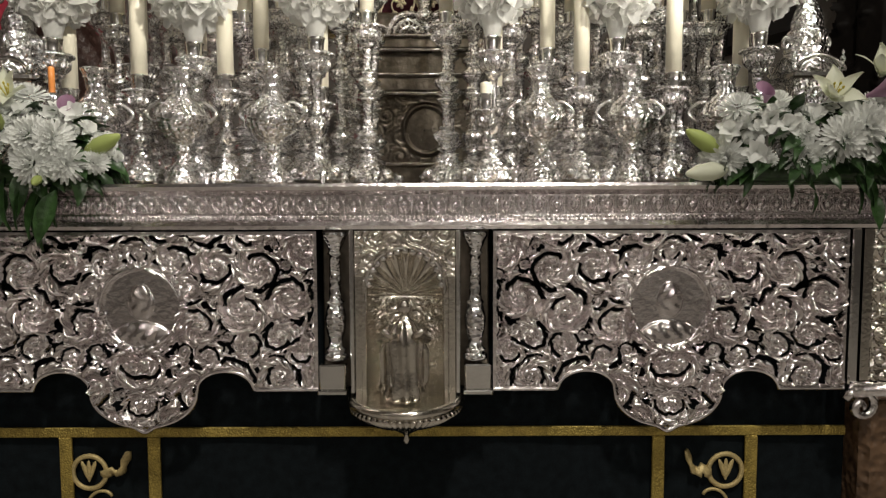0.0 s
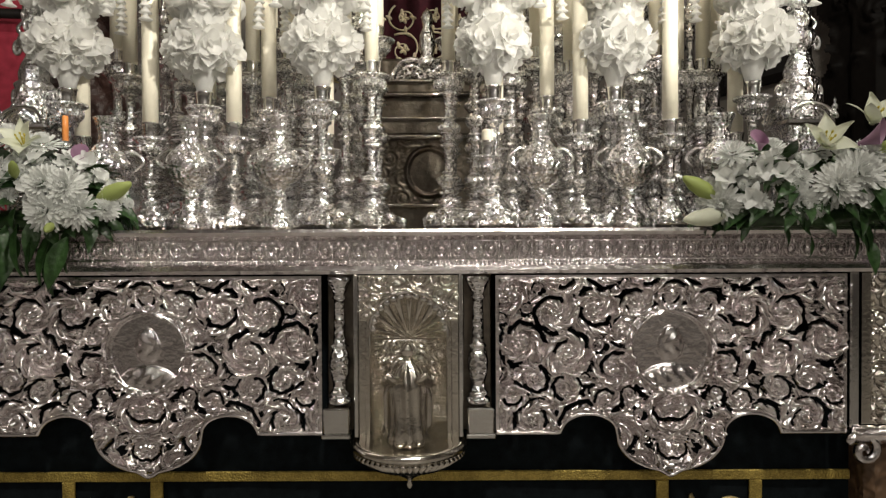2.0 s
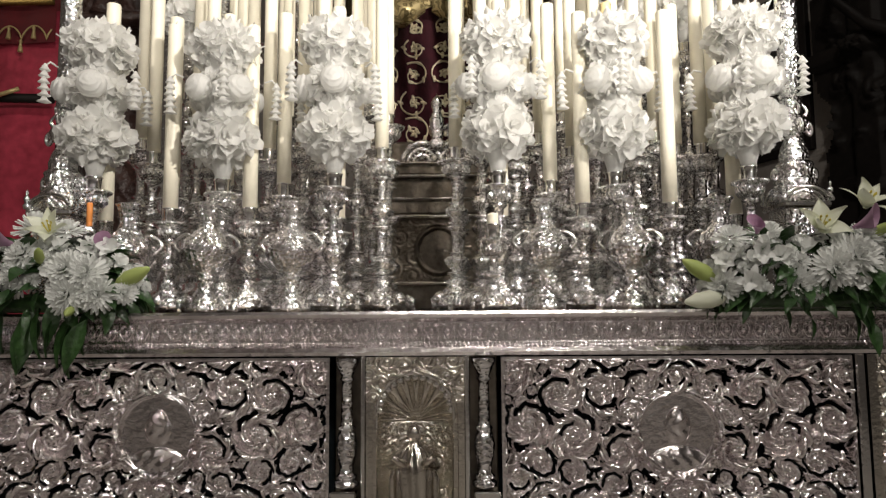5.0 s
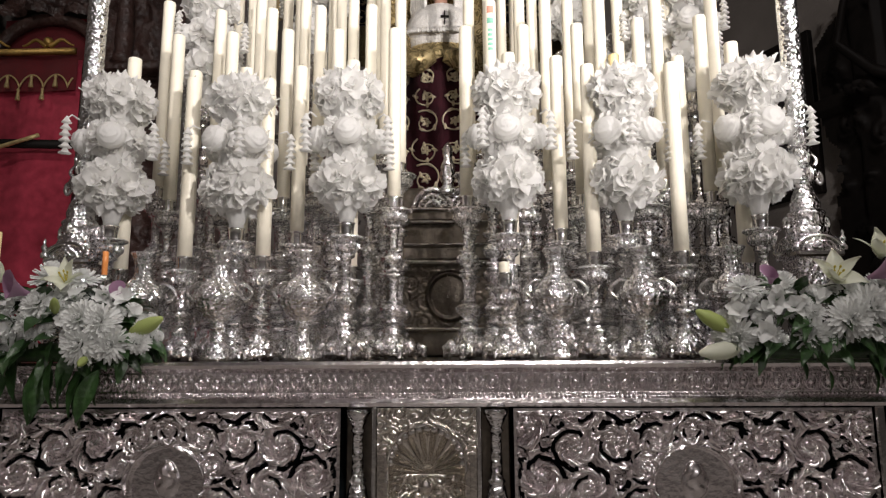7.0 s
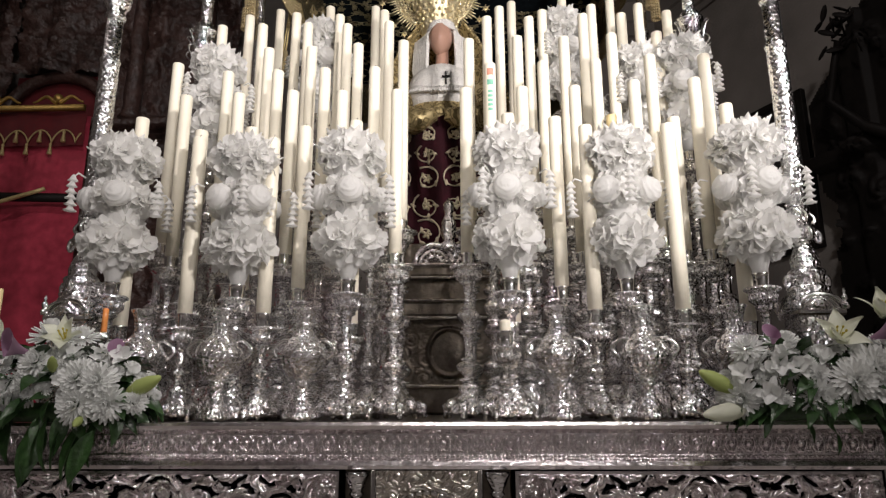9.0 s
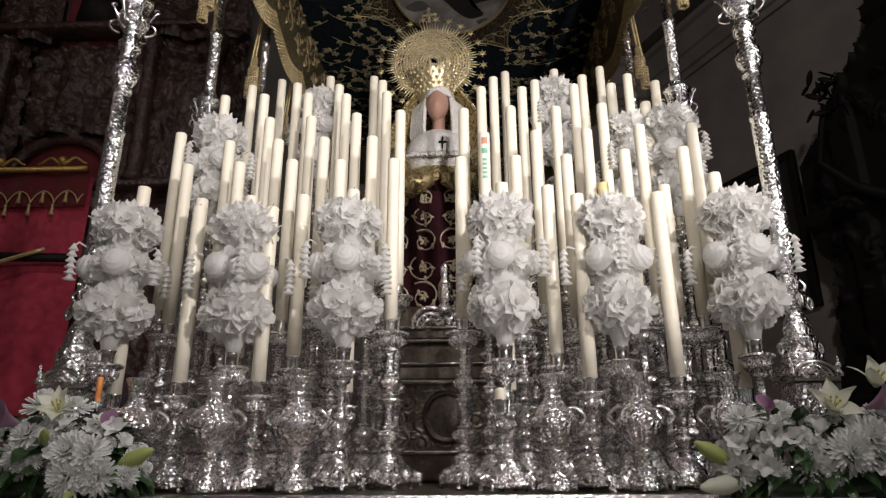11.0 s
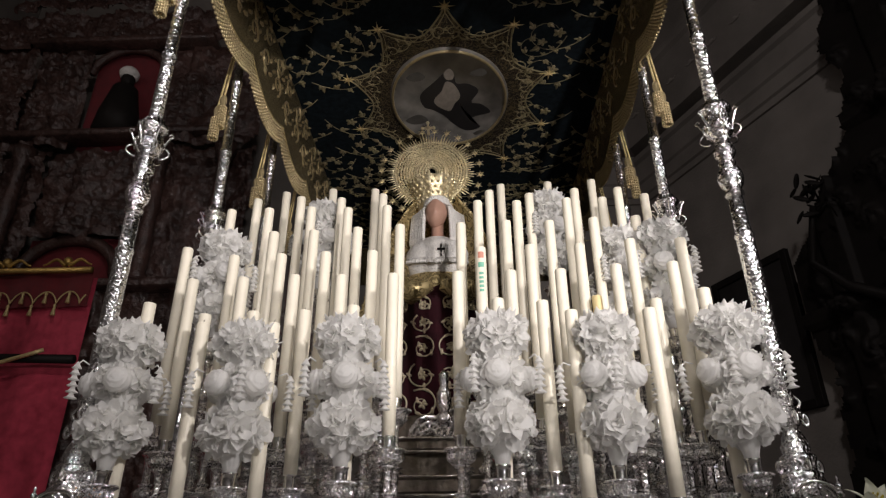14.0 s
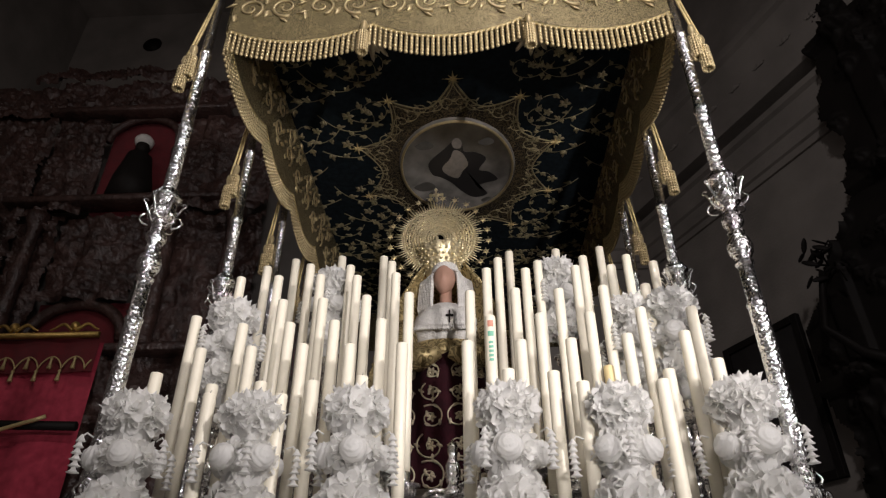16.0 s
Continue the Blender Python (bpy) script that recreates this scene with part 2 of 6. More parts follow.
def torus(r, t, n=28, m=8):
    v, f = [], []
    for i in range(n):
        a = 2 * math.pi * i / n
        for j in range(m):
            b = 2 * math.pi * j / m
            v.append(((r + t * math.cos(b)) * math.cos(a), (r + t * math.cos(b)) * math.sin(a), t * math.sin(b)))
    for i in range(n):
        for j in range(m):
            f.append((i * m + j, ((i + 1) % n) * m + j, ((i + 1) % n) * m + (j + 1) % m, i * m + (j + 1) % m))
    return v, f


def moulding(profile, x0, x1):
    """A (y, z) profile run along x, with closed ends."""
    n = len(profile)
    v = [(x0, y, z) for y, z in profile] + [(x1, y, z) for y, z in profile]
    f = [(i, (i + 1) % n, n + (i + 1) % n, n + i) for i in range(n)]
    f += [tuple(range(n))[::-1], tuple(range(n, 2 * n))]
    return v, f


def mesh_of(name, g, mats, smooth=True):
    me = bpy.data.meshes.new(name)
    me.from_pydata(g.v, [], g.f)
    for m in mats if isinstance(mats, (list, tuple)) else [mats]:
        me.materials.append(m)
    me.polygons.foreach_set("use_smooth", [smooth] * len(me.polygons))
    if any(g.k):
        me.polygons.foreach_set("material_index", g.k)
    me.update()
    return me


def part(name, g, mats, parent=None, label="", smooth=True, sharp=None):
    if isinstance(g, tuple):
        g = Geo().add(*g)
    me = g if isinstance(g, bpy.types.Mesh) else mesh_of(name, g, mats, smooth)
    if sharp:
        me.set_sharp_from_angle(angle=radians(sharp))
    ob = new(name, me)
    ob.parent = parent
    if label:
        tagged(ob, label)
    return ob


def thing(name, label, category, group="", kind=""):
    ob = new(name)
    ob.empty_display_size = 0.05
    return tagged(ob, label, category, group, kind)


def relief(x0, x1, z0, z1, nx, nz, height, keep, thick=0.004):
    """A beaten metal sheet: height(x, z) proud of its plane towards -y, pierced where keep(x, z) is false."""
    xs, zs = np.linspace(x0, x1, nx), np.linspace(z0, z1, nz)
    X, Z = np.meshgrid(xs, zs, indexing="ij")
    H, K = height(X, Z), keep(X, Z)
    v = np.stack([X, -H, Z], -1).reshape(-1, 3)
    good = K[:-1, :-1] & K[1:, :-1] & K[:-1, 1:] & K[1:, 1:]
    ii, jj = np.nonzero(good)
    a = ii * nz + jj
    f = np.stack([a, a + nz, a + nz + 1, a + 1], -1)
    used = np.unique(f)
    back = np.full(nx * nz, -1)
    back[used] = np.arange(len(used))
    g = Geo()
    g.v, g.f = v[used].tolist(), back[f].tolist()
    g.k = [0] * len(g.f)
    return g


# ---- the church ----
def wall(name, x0, x1, y0, y1, z0, z1, m, label, category="wall"):
    ob = part(name, box(x0, x1, y0, y1, z0, z1, 0.01), m, None, label, smooth=False)
    return tagged(ob, "", category, "", "structure")


wall("floor", -9, 9, -7, 10, -0.2, 0, STONE, "worn marble church floor in shade", "floor")
wall("wall_back", -9, 3.5, 8.22, 8.6, 0, 15, PLASTER, "dim cream plaster wall behind the float")
wall("wall_left", -9.3, -9, -7, 10, 0, 15, PLASTER, "dim plaster wall of the church")
WALL = pose(3.85, 7.12, 0, 0, 0, -66.4)
wr = wall("wall_right", -1.2, 15.0, 0.0, 0.4, 0, 15, PLASTER, "dim cream plaster wall with a cornice")
wr.matrix_world = WALL
wall("wall_front", -9, 9, -7.3, -7, 0, 15, GREY_PLASTER, "grey plaster wall across the nave")
wall("ceiling", -9.3, 9.3, -7.3, 10.4, 15, 15.3, PLASTER, "dark plaster ceiling", "ceiling")
CORNICE = [(0, 0), (-0.04, 0.0), (-0.05, 0.10), (-0.09, 0.12), (-0.10, 0.34), (-0.14, 0.37), (-0.16, 0.70), (-0.22, 0.74), (-0.24, 0.82), (-0.06, 0.83), (-0.06, 0.98), (-0.30, 1.0), (-0.33, 1.12), (-0.40, 1.45), (-0.54, 1.85), (-0.60, 1.9), (-0.60, 2.05), (0, 2.07)]
scroll = [(0.05 * (1 - i / 16) * math.cos(i * 0.5), 0, 0.05 * (1 - i / 16) * math.sin(i * 0.5)) for i in range(14)]
g = Geo()
for q in (-1, 1):
    g.add(*tube([(q * (0.06 + x), y, z) for x, y, z in scroll], 0.016, 6))
g.add(*ball(0.05, 6, 9, 1.3), Matrix.Translation((0, 0, 0.03)) @ Matrix.Diagonal((1, 0.6, 1, 1)))
leafy = mesh_of("plaster_leaf", g, PLASTER)
for k, (m, x0, x1) in enumerate(((WALL, -1.2, 14.0), (pose(0, 8.22, 0), -2.0, 3.3))):
    cornice = part("cornice", Geo().add(*moulding([(y, z + 7.5) for y, z in CORNICE], x0, x1)), PLASTER, None, "stepped plaster cornice with leaf ornaments high on the wall", smooth=False)
    tagged(cornice, "", "cornice", "", "structure")
    cornice.matrix_world = m
    for i in range(11 if k == 0 else 0):
        part("plaster_leaf", leafy, None, cornice).matrix_local = pose(-0.6 + 0.48 * i, -0.40, 8.94, -20, 0, 0)


def carved(name, x0, x1, z0, z1, y, depth, label, seed, m=OLD_WOOD, category="altarpiece", step=0.036, keep=lambda X, Z: X > -99):
    """Dark carved wood: a deep relief of leaves, columns and ledges."""
    rnd = np.random.RandomState(seed)
    n = min(420, int(22 * (x1 - x0) * (z1 - z0)) + 30)
    cx, cz = rnd.uniform(x0, x1, n), rnd.uniform(z0, z1, n)
    rr = rnd.uniform(0.07, 0.24, n)

    def height(X, Z):
        H = np.zeros_like(X)
        for a, b, r in zip(cx, cz, rr):
            d = np.hypot(X - a, Z - b) / r
            t = np.arctan2(Z - b, X - a)
            H = np.maximum(H, np.clip(1 - d, 0, 1) ** 0.5 * depth * (0.55 + 0.35 * np.cos(5 * t + 9 * d)))
        H += 0.6 * depth * (np.abs(((X - x0) % 1.25) - 0.62) < 0.16) * (0.9 + 0.1 * np.cos(6 * Z))
        H += 0.8 * depth * (((Z - z0) % 2.1) < 0.18)
        return H

    g = relief(x0, x1, z0, z1, int((x1 - x0) / step), int((z1 - z0) / step), height, keep)
    ob = part(name, g, m, None, label)
    ob.location.y = y
    return ob


retablo = thing("altarpiece", "tall dark carved wooden altarpiece with red niches", "altarpiece")
for x0, x1, z0, z1, sd in ((-6.9, -3.0, 0.0, 5.2, 1), (-6.9, -6.2, 5.2, 7.6, 2), (-6.2, -4.8, 6.05, 7.6, 12), (-4.8, -3.0, 5.2, 7.6, 3), (-6.9, -5.98, 7.6, 9.7, 7), (-4.78, -3.0, 7.6, 9.7, 8), (-8.8, -6.9, 0.0, 10.2, 6), (-8.8, -3.4, 9.7, 10.5, 4), (-7.6, -4.6, 10.5, 10.9, 9)):
    carved("carved_panel", x0, x1, z0, z1, 6.3, 0.15, "", sd).parent = retablo
for z, w in ((9.65, 3.2), (7.75, 3.6), (5.2, 3.6)):
    part("ledge", box(-5.4 - w / 2, -5.4 + w / 2 - 0.1, 6.0, 6.35, z, z + 0.12, 0.02), OLD_WOOD, retablo)
part("niche_lining", box(-5.99, -4.77, 6.42, 6.5, 7.5, 9.75), RED_VELVET, retablo, "dark red niche lining", smooth=False)
part("niche_lining", box(-6.2, -4.8, 6.35, 6.5, 5.2, 6.1), RED_VELVET, retablo, "dark red niche lining", smooth=False)
part("arch", Geo().add(*tube([(-5.38 + 0.62 * math.cos(a), 6.3, 9.2 + 0.5 * math.sin(a)) for a in np.linspace(0, math.pi, 14)], 0.07)), OLD_WOOD, retablo)
part("arch", Geo().add(*tube([(-5.5 + 0.72 * math.cos(a), 6.25, 5.45 + 0.6 * math.sin(a)) for a in np.linspace(0, math.pi, 14)], 0.09)), OLD_WOOD, retablo)
for x in (-6.5, -4.35, -3.4, -7.3):
    part("column", lathe([(0.16, 5.3), (0.1, 5.42), (0.12, 5.6), (0.09, 6.3), (0.13, 6.45), (0.1, 6.6), (0.09, 7.2), (0.16, 7.4), (0.17, 7.52)], 14), OLD_WOOD, retablo).location = (x, 6.05, 0)
# small dressed figure in the upper niche, kept plain
g = Geo().add(*lathe([(0.30, 0), (0.27, 0.3), (0.2, 0.62), (0.17, 0.78), (0.07, 0.84), (0.0001, 0.86)], 16)).add(*ball(0.1, 6, 10, 1.25), Matrix.Translation((0, 0, 0.95)))
g.add(*lathe([(0.12, 1.0), (0.14, 1.08), (0.1, 1.14), (0.0001, 1.17)], 12), k=1)
fig = part("statue", g, [BLACK_WOOD, LACE], None, "small dark robed statue with a white cap in a niche")
tagged(fig, "", "statue")
fig.location = (-5.30, 6.22, 7.872)
fig.scale = (1.15, 1.15, 1.15)

# red hanging below the altarpiece
hanging = thing("red_hanging", "red damask hanging with gold crest and tasselled valance", "hanging")
HX0, HX1 = -8.0, -4.62
g = relief(HX0, HX1, 0.0, 5.15, 60, 60, lambda X, Z: 0.012 * np.sin(X * 7 + np.sin(Z)), lambda X, Z: X > -99)
part("cloth", g, DAMASK, hanging).location.y = 5.62
part("valance", relief(HX0, HX1, 4.72, 5.18, 60, 8, lambda X, Z: 0.02 * np.sin(X * 9), lambda X, Z: X > -99), RED_VELVET, hanging).location.y = 5.55
part("gilt_rail", Geo().add(*moulding([(5.5, 5.16), (5.44, 5.17), (5.43, 5.22), (5.5, 5.24)], HX0, HX1)), GILT_WOOD, hanging, "gilt moulded rail")
cord = [(HX0 + i * 0.015, 5.5, 4.74 + 0.17 * abs(math.sin(math.pi * i * 0.015 / 0.30)) ** 0.6) for i in range(int((HX1 - HX0) / 0.015))]
part("cord", tube(cord, 0.010), GOLD, hanging)
for i in range(int((HX1 - HX0) / 0.15)):
    x = HX0 + 0.15 * i
    z = 4.74 if i % 2 == 0 else 4.90
    part("tassel", lathe([(0.006, 0), (0.02, -0.02), (0.014, -0.05), (0.03, -0.15), (0.02, -0.155)], 8), GOLD, hanging).location = (x, 5.49, z)
for x in (-6.7, -5.75, -4.95):
    g = Geo()
    for s in (-1, 1):
        pts = [(s * (0.02 + 0.30 * k / 24), 0, 0.02 + 0.10 * math.sin(k / 24 * math.pi) ** 2 * (1 - 0.5 * k / 24)) for k in range(25)]
        g.add(*tube(pts, [0.03 - 0.018 * k / 24 for k in range(25)], 6))
    g.add(*ball(0.06, 5, 8), Matrix.Translation((0, 0, 0.07)))
    part("crest", g, GILT_WOOD, hanging, "gilt carved leaf crest").location = (x, 5.45, 5.24)
staff = thing("processional_staff", "dark lacquered staff with a gold cord on the hanging", "staff")
part("rod", tube([(-6.9, 5.40, 4.06), (-5.6, 5.42, 4.03), (-4.55, 5.44, 4.0)], 0.055, 10), BLACK_WOOD, staff)
part("cord", tube([(-6.9, 5.33, 3.75), (-6.1, 5.32, 3.78), (-5.5, 5.32, 3.9), (-5.0, 5.33, 4.05), (-4.9, 5.36, 4.1)], 0.025, 8), GOLD, staff)
plaque = part("plaque", box(-6.6, -5.75, 5.5, 5.53, 4.28, 4.52), GILT_SILVER, None, "small pale metal plaque fixed on red cloth", smooth=False)
tagged(plaque, "", "plaque")

# right side of the nave
picture = thing("framed_picture", "large dark framed picture hung on the wall", "picture")
part("frame", Geo().add(*box(0.0, 0.1, -0.08, -0.001, 3.4, 5.45)).add(*box(0.1, 1.25, -0.08, -0.001, 5.35, 5.45)).add(*box(1.25, 1.35, -0.08, -0.001, 3.4, 5.45)).add(*box(0.1, 1.25, -0.08, -0.001, 3.4, 3.5)), BLACK_WOOD, picture, smooth=False)
part("canvas", box(0.1, 1.25, -0.05, -0.001, 3.5, 5.35), PAINT_DARK, picture, smooth=False)
picture.matrix_world = WALL
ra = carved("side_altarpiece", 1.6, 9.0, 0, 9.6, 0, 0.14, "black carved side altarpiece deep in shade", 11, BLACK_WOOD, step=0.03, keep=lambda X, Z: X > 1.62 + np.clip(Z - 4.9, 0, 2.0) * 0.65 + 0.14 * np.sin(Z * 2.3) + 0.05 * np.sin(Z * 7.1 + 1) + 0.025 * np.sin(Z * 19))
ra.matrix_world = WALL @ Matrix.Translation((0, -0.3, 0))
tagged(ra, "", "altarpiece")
BRANCH = Matrix.Translation((0.32, 0, 0.05))
g = Geo().add(*tube([(2.6, -0.05, 4.0), (2.1, -0.25, 4.35), (1.8, -0.35, 4.75), (1.95, -0.4, 5.1), (2.03, -0.4, 5.35)], [0.09, 0.06, 0.05, 0.04, 0.035], 8), BRANCH)
fin = part("carved_branch", g, BLACK_WOOD, ra, "dark carved wooden leaf branch")
lf = random.Random(2)
for i in range(26):
    m = BRANCH @ Matrix.Translation((2.04 + lf.uniform(-0.16, 0.16), -0.4 + lf.uniform(-0.12, 0.12), 5.35 + lf.uniform(-0.12, 0.34))) @ pose(0, 0, 0, lf.uniform(0, 180), lf.uniform(0, 180), lf.uniform(0, 180))
    part("leaf", Geo().add(*ball(1, 5, 7), m @ Matrix.Diagonal((0.035, 0.012, 0.095, 1))), BLACK_WOOD, fin)
vent = part("ceiling_rose", Geo().add(*lathe([(0.22, 0), (0.2, -0.05), (0.12, -0.06), (0.1, -0.02), (0.0001, -0.03)], 20)), BLACK_WOOD, None, "small round dark boss on the wall")
tagged(vent, "", "boss")
vent.matrix_world = pose(-7.15, 8.2, 13.9, 90, 0, 0)

# ---- the float ----
TOP = 1.525
flt = thing("processional_float", "silver processional float with openwork panels and black velvet skirts", "float")
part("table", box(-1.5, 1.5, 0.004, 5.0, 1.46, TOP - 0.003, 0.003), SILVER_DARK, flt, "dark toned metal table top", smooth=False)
rail = [(0.02, 1.402), (-0.028, 1.402), (-0.034, 1.412), (-0.024, 1.424), (-0.010, 1.428), (-0.008, 1.44), (-0.008, 1.494), (-0.020, 1.500), (-0.034, 1.507), (-0.038, 1.516), (-0.034, 1.5245), (0.02, 1.5245)]
part("frieze", moulding(rail, -1.56, 1.56), SILVER_OPEN, flt, "moulded silver table edge", smooth=False)
g = Geo()
for i in range(-125, 126):
    g.add(*ball(0.0055, 4, 6), Matrix.Translation((i * 0.0124, -0.013, 1.4345)))
tagged(part("beading", g, SILVER_OPEN, flt), kind="stuff")

# upright palmette with curled sides
g = Geo()
for s in (-1, 1):
    pts = [(s * (0.004 + 0.013 * math.sin(k / 12 * 2.6)), -0.003, -0.022 + 0.042 * k / 12) for k in range(13)]
    g.add(*tube(pts, 0.003, 5))
    g.add(*tube([(s * 0.019, 0, -0.024), (s * 0.019, 0, 0.024)], 0.0022, 4))
    g.add(*ball(0.006, 4, 6), Matrix.Translation((s * 0.010, -0.002, 0.018)))
g.add(*ball(0.008, 5, 8, 1.4), Matrix.Translation((0, -0.003, 0.0)))
g.add(*ball(0.006, 4, 6, 1.2), Matrix.Translation((0, -0.003, -0.018)))
pal = mesh_of("palmette", g, SILVER_OPEN)
for i in range(-33, 34):
    part("palmette", pal, None, flt).location = (i * 0.0455, -0.010, 1.467)

CX, CZ = 0.718, 1.190  # middle of a medallion


def lower_edge(u):
    """Lower outline of an openwork panel, u metres from its middle."""
    u = np.abs(u)
    z = np.full_like(u, 0.964)
    n = (u > 0.145) & (u < 0.303)
    z = np.where(n, 0.962 + np.sqrt(np.clip(0.079**2 - (u - 0.224) ** 2, 0, 1)) * 0.68, z)
    return np.where(u < 0.145, 0.958 - 0.098 * np.sqrt(np.clip(1 - (u / 0.145) ** 2, 0, 1)) - 0.014 * np.exp(-((u / 0.02) ** 2)), z)


def scroll_field(seed, x0, x1, z0, z1, step, mirror, sizes=(0.62, 0.46, 0.33), pierced=0.3):
    """Leafy volutes of mixed size packed together: a coiling rounded band with a boss at its heart, pierced in the gaps."""
    rnd = np.random.RandomState(seed)
    pts = []
    for size in sizes:
        for _ in range(1200):
            x, z = rnd.uniform(x0, x1), rnd.uniform(z0, z1)
            if all(math.hypot(x - a, z - b) > (size + s) * step * 0.86 for a, b, s in pts):
                pts.append((x, z, size))
    C = np.array([p[:2] for p in pts])
    S = np.array([p[2] for p in pts]) * step
    ph, hand = rnd.uniform(0, 6.28, len(C)), rnd.choice([-1, 1], len(C))
    lift = rnd.uniform(0.75, 1.25, len(C))

    def field(X, Z):
        U = np.abs(X - mirror + 0.006 * np.sin(Z * 40)) if mirror is not None else X
        D = np.stack([np.hypot(U - a, Z - b) / s for (a, b), s in zip(C, S)])
        k = np.argpartition(D, 1, 0)[:2]
        d = np.take_along_axis(D, k, 0)
        first = np.argmin(d, 0)[None]
        d1 = np.take_along_axis(d, first, 0)[0]
        d2 = np.take_along_axis(d, 1 - first, 0)[0]
        k = np.take_along_axis(k, first, 0)[0]
        th = hand[k] * np.arctan2(Z - C[k][..., 1], U - C[k][..., 0]) + ph[k]
        q = d1 / np.maximum(d2, 1e-6)
        size = S[k]
        turn = (th / (2 * np.pi) - np.log(np.maximum(d1, 0.05)) / np.log(2.1) + 0.045 * np.sin(th * 7 + k)) % 1
        band = np.sqrt(np.clip(1 - ((turn - 0.5) / 0.42) ** 2, 0, 1))
        lobes = 0.66 + 0.34 * np.abs(np.cos(th * 4.5 + 5 * turn))
        coil = size * (0.20 + 0.34 * np.clip(d1, 0, 1)) * band * lobes
        boss = size * 0.62 * np.sqrt(np.clip(1 - (d1 / 0.34) ** 2, 0, 1)) * (0.86 + 0.14 * np.cos(3 * th))
        leaf = 0.016 * np.clip((q - 0.66) / 0.2, 0, 1) * (0.55 + 0.45 * np.cos(th * 7 + d1 * 9))
        H = np.maximum.reduce([coil, boss, leaf]) * lift[k]
        hole = ((turn < 0.07) | (turn > 0.93)) & (d1 > 0.5) & (d1 < 0.96) & (np.sin(th + 2 * k) > 0.1)
        hole |= (q > 0.76) & (np.sin(th * 2 + 3 * k) > 1 - 2 * pierced) & (H < 0.014)
        return np.clip(H, 0.002, 0.036), hole

    return field


FIELD = scroll_field(17, 0.0, 0.52, 0.82, 1.43, 0.078, CX, (0.82, 0.56, 0.36, 0.25))


def panel_height(X, Z):
    H, hole = FIELD(X, Z)
    U, W = X - CX, Z - CZ
    r = np.hypot(U, W)
    wob = 0.95 + 0.10 * np.sin(U * 170 + 2 * np.sin(W * 90))
    disc = 0.004 + 0.015 * wob * np.sqrt(np.clip(1 - (U / 0.027) ** 2 - ((W - 0.030) / 0.036) ** 2, 0, 1))
    disc = np.maximum(disc, 0.004 + 0.010 * wob * np.sqrt(np.clip(1 - (U / 0.036) ** 2 - ((W - 0.012) / 0.044) ** 2, 0, 1)))
    disc = np.maximum(disc, 0.004 + 0.014 * wob * np.sqrt(np.clip(1 - (U / 0.080) ** 2 - ((W + 0.082) / 0.044) ** 2, 0, 1)))
    ring = 0.020 * np.clip(1 - np.abs(r - 0.108) / 0.010, 0, 1) ** 0.5
    ring = np.maximum(ring, 0.014 * np.clip(1 - np.abs(r - 0.124) / 0.006, 0, 1) ** 0.5)
    H = np.where(r < 0.102, disc, np.maximum(ring, H))
    edge = np.minimum.reduce([X - 0.238, 1.199 - X, 1.397 - Z])
    low = Z - lower_edge(U)
    H = np.where((edge < 0.010) | (low < 0.009), 0.010, H)
    return H + 0.01


def panel_keep(X, Z):
    H, hole = FIELD(X, Z)
    U = X - CX
    r = np.hypot(U, Z - CZ)
    edge = np.minimum.reduce([X - 0.238, 1.199 - X, 1.397 - Z])
    low = Z - lower_edge(U)
    solid = (r < 0.130) | (edge < 0.010) | (low < 0.009) | ~hole
    return solid & (low > 0) & (edge > -0.001)


pan = mesh_of("openwork_panel", relief(0.236, 1.201, 0.842, 1.399, 430, 250, panel_height, panel_keep), SILVER_OPEN)
us = np.linspace(-0.48, 0.48, 160)
rim = mesh_of("rim", Geo().add(*tube([(CX + u, -0.018, float(lower_edge(np.array(u)))) for u in us], 0.0065, 6)), SILVER_OPEN)
p = part("openwork_panel", pan, None, flt, "pierced silver scrollwork panel with a round medallion")
part("rim", rim, None, p)
p = part("openwork_panel", pan, None, flt, "pierced silver scrollwork panel with a round medallion")
part("rim", rim, None, p)
p.scale.x = -1
part("lining", Geo().add(*box(-1.5, 1.5, 0.10, 0.12, 0.9, 1.41)), VELVET, flt, smooth=False)

CF = scroll_field(9, -0.05, 1.7, 0.8, 1.5, 0.062, None)


def corner_height(X, Z):
    H, hole = CF(X, Z)
    r = np.hypot(X - 1.40, Z - 1.19)
    H = np.maximum(H, 0.018 * np.clip(1 - np.abs(r - 0.085) / 0.012, 0, 1) ** 0.5)
    return 0.012 + np.where(X < 1.262, 0.012, H * 0.8)


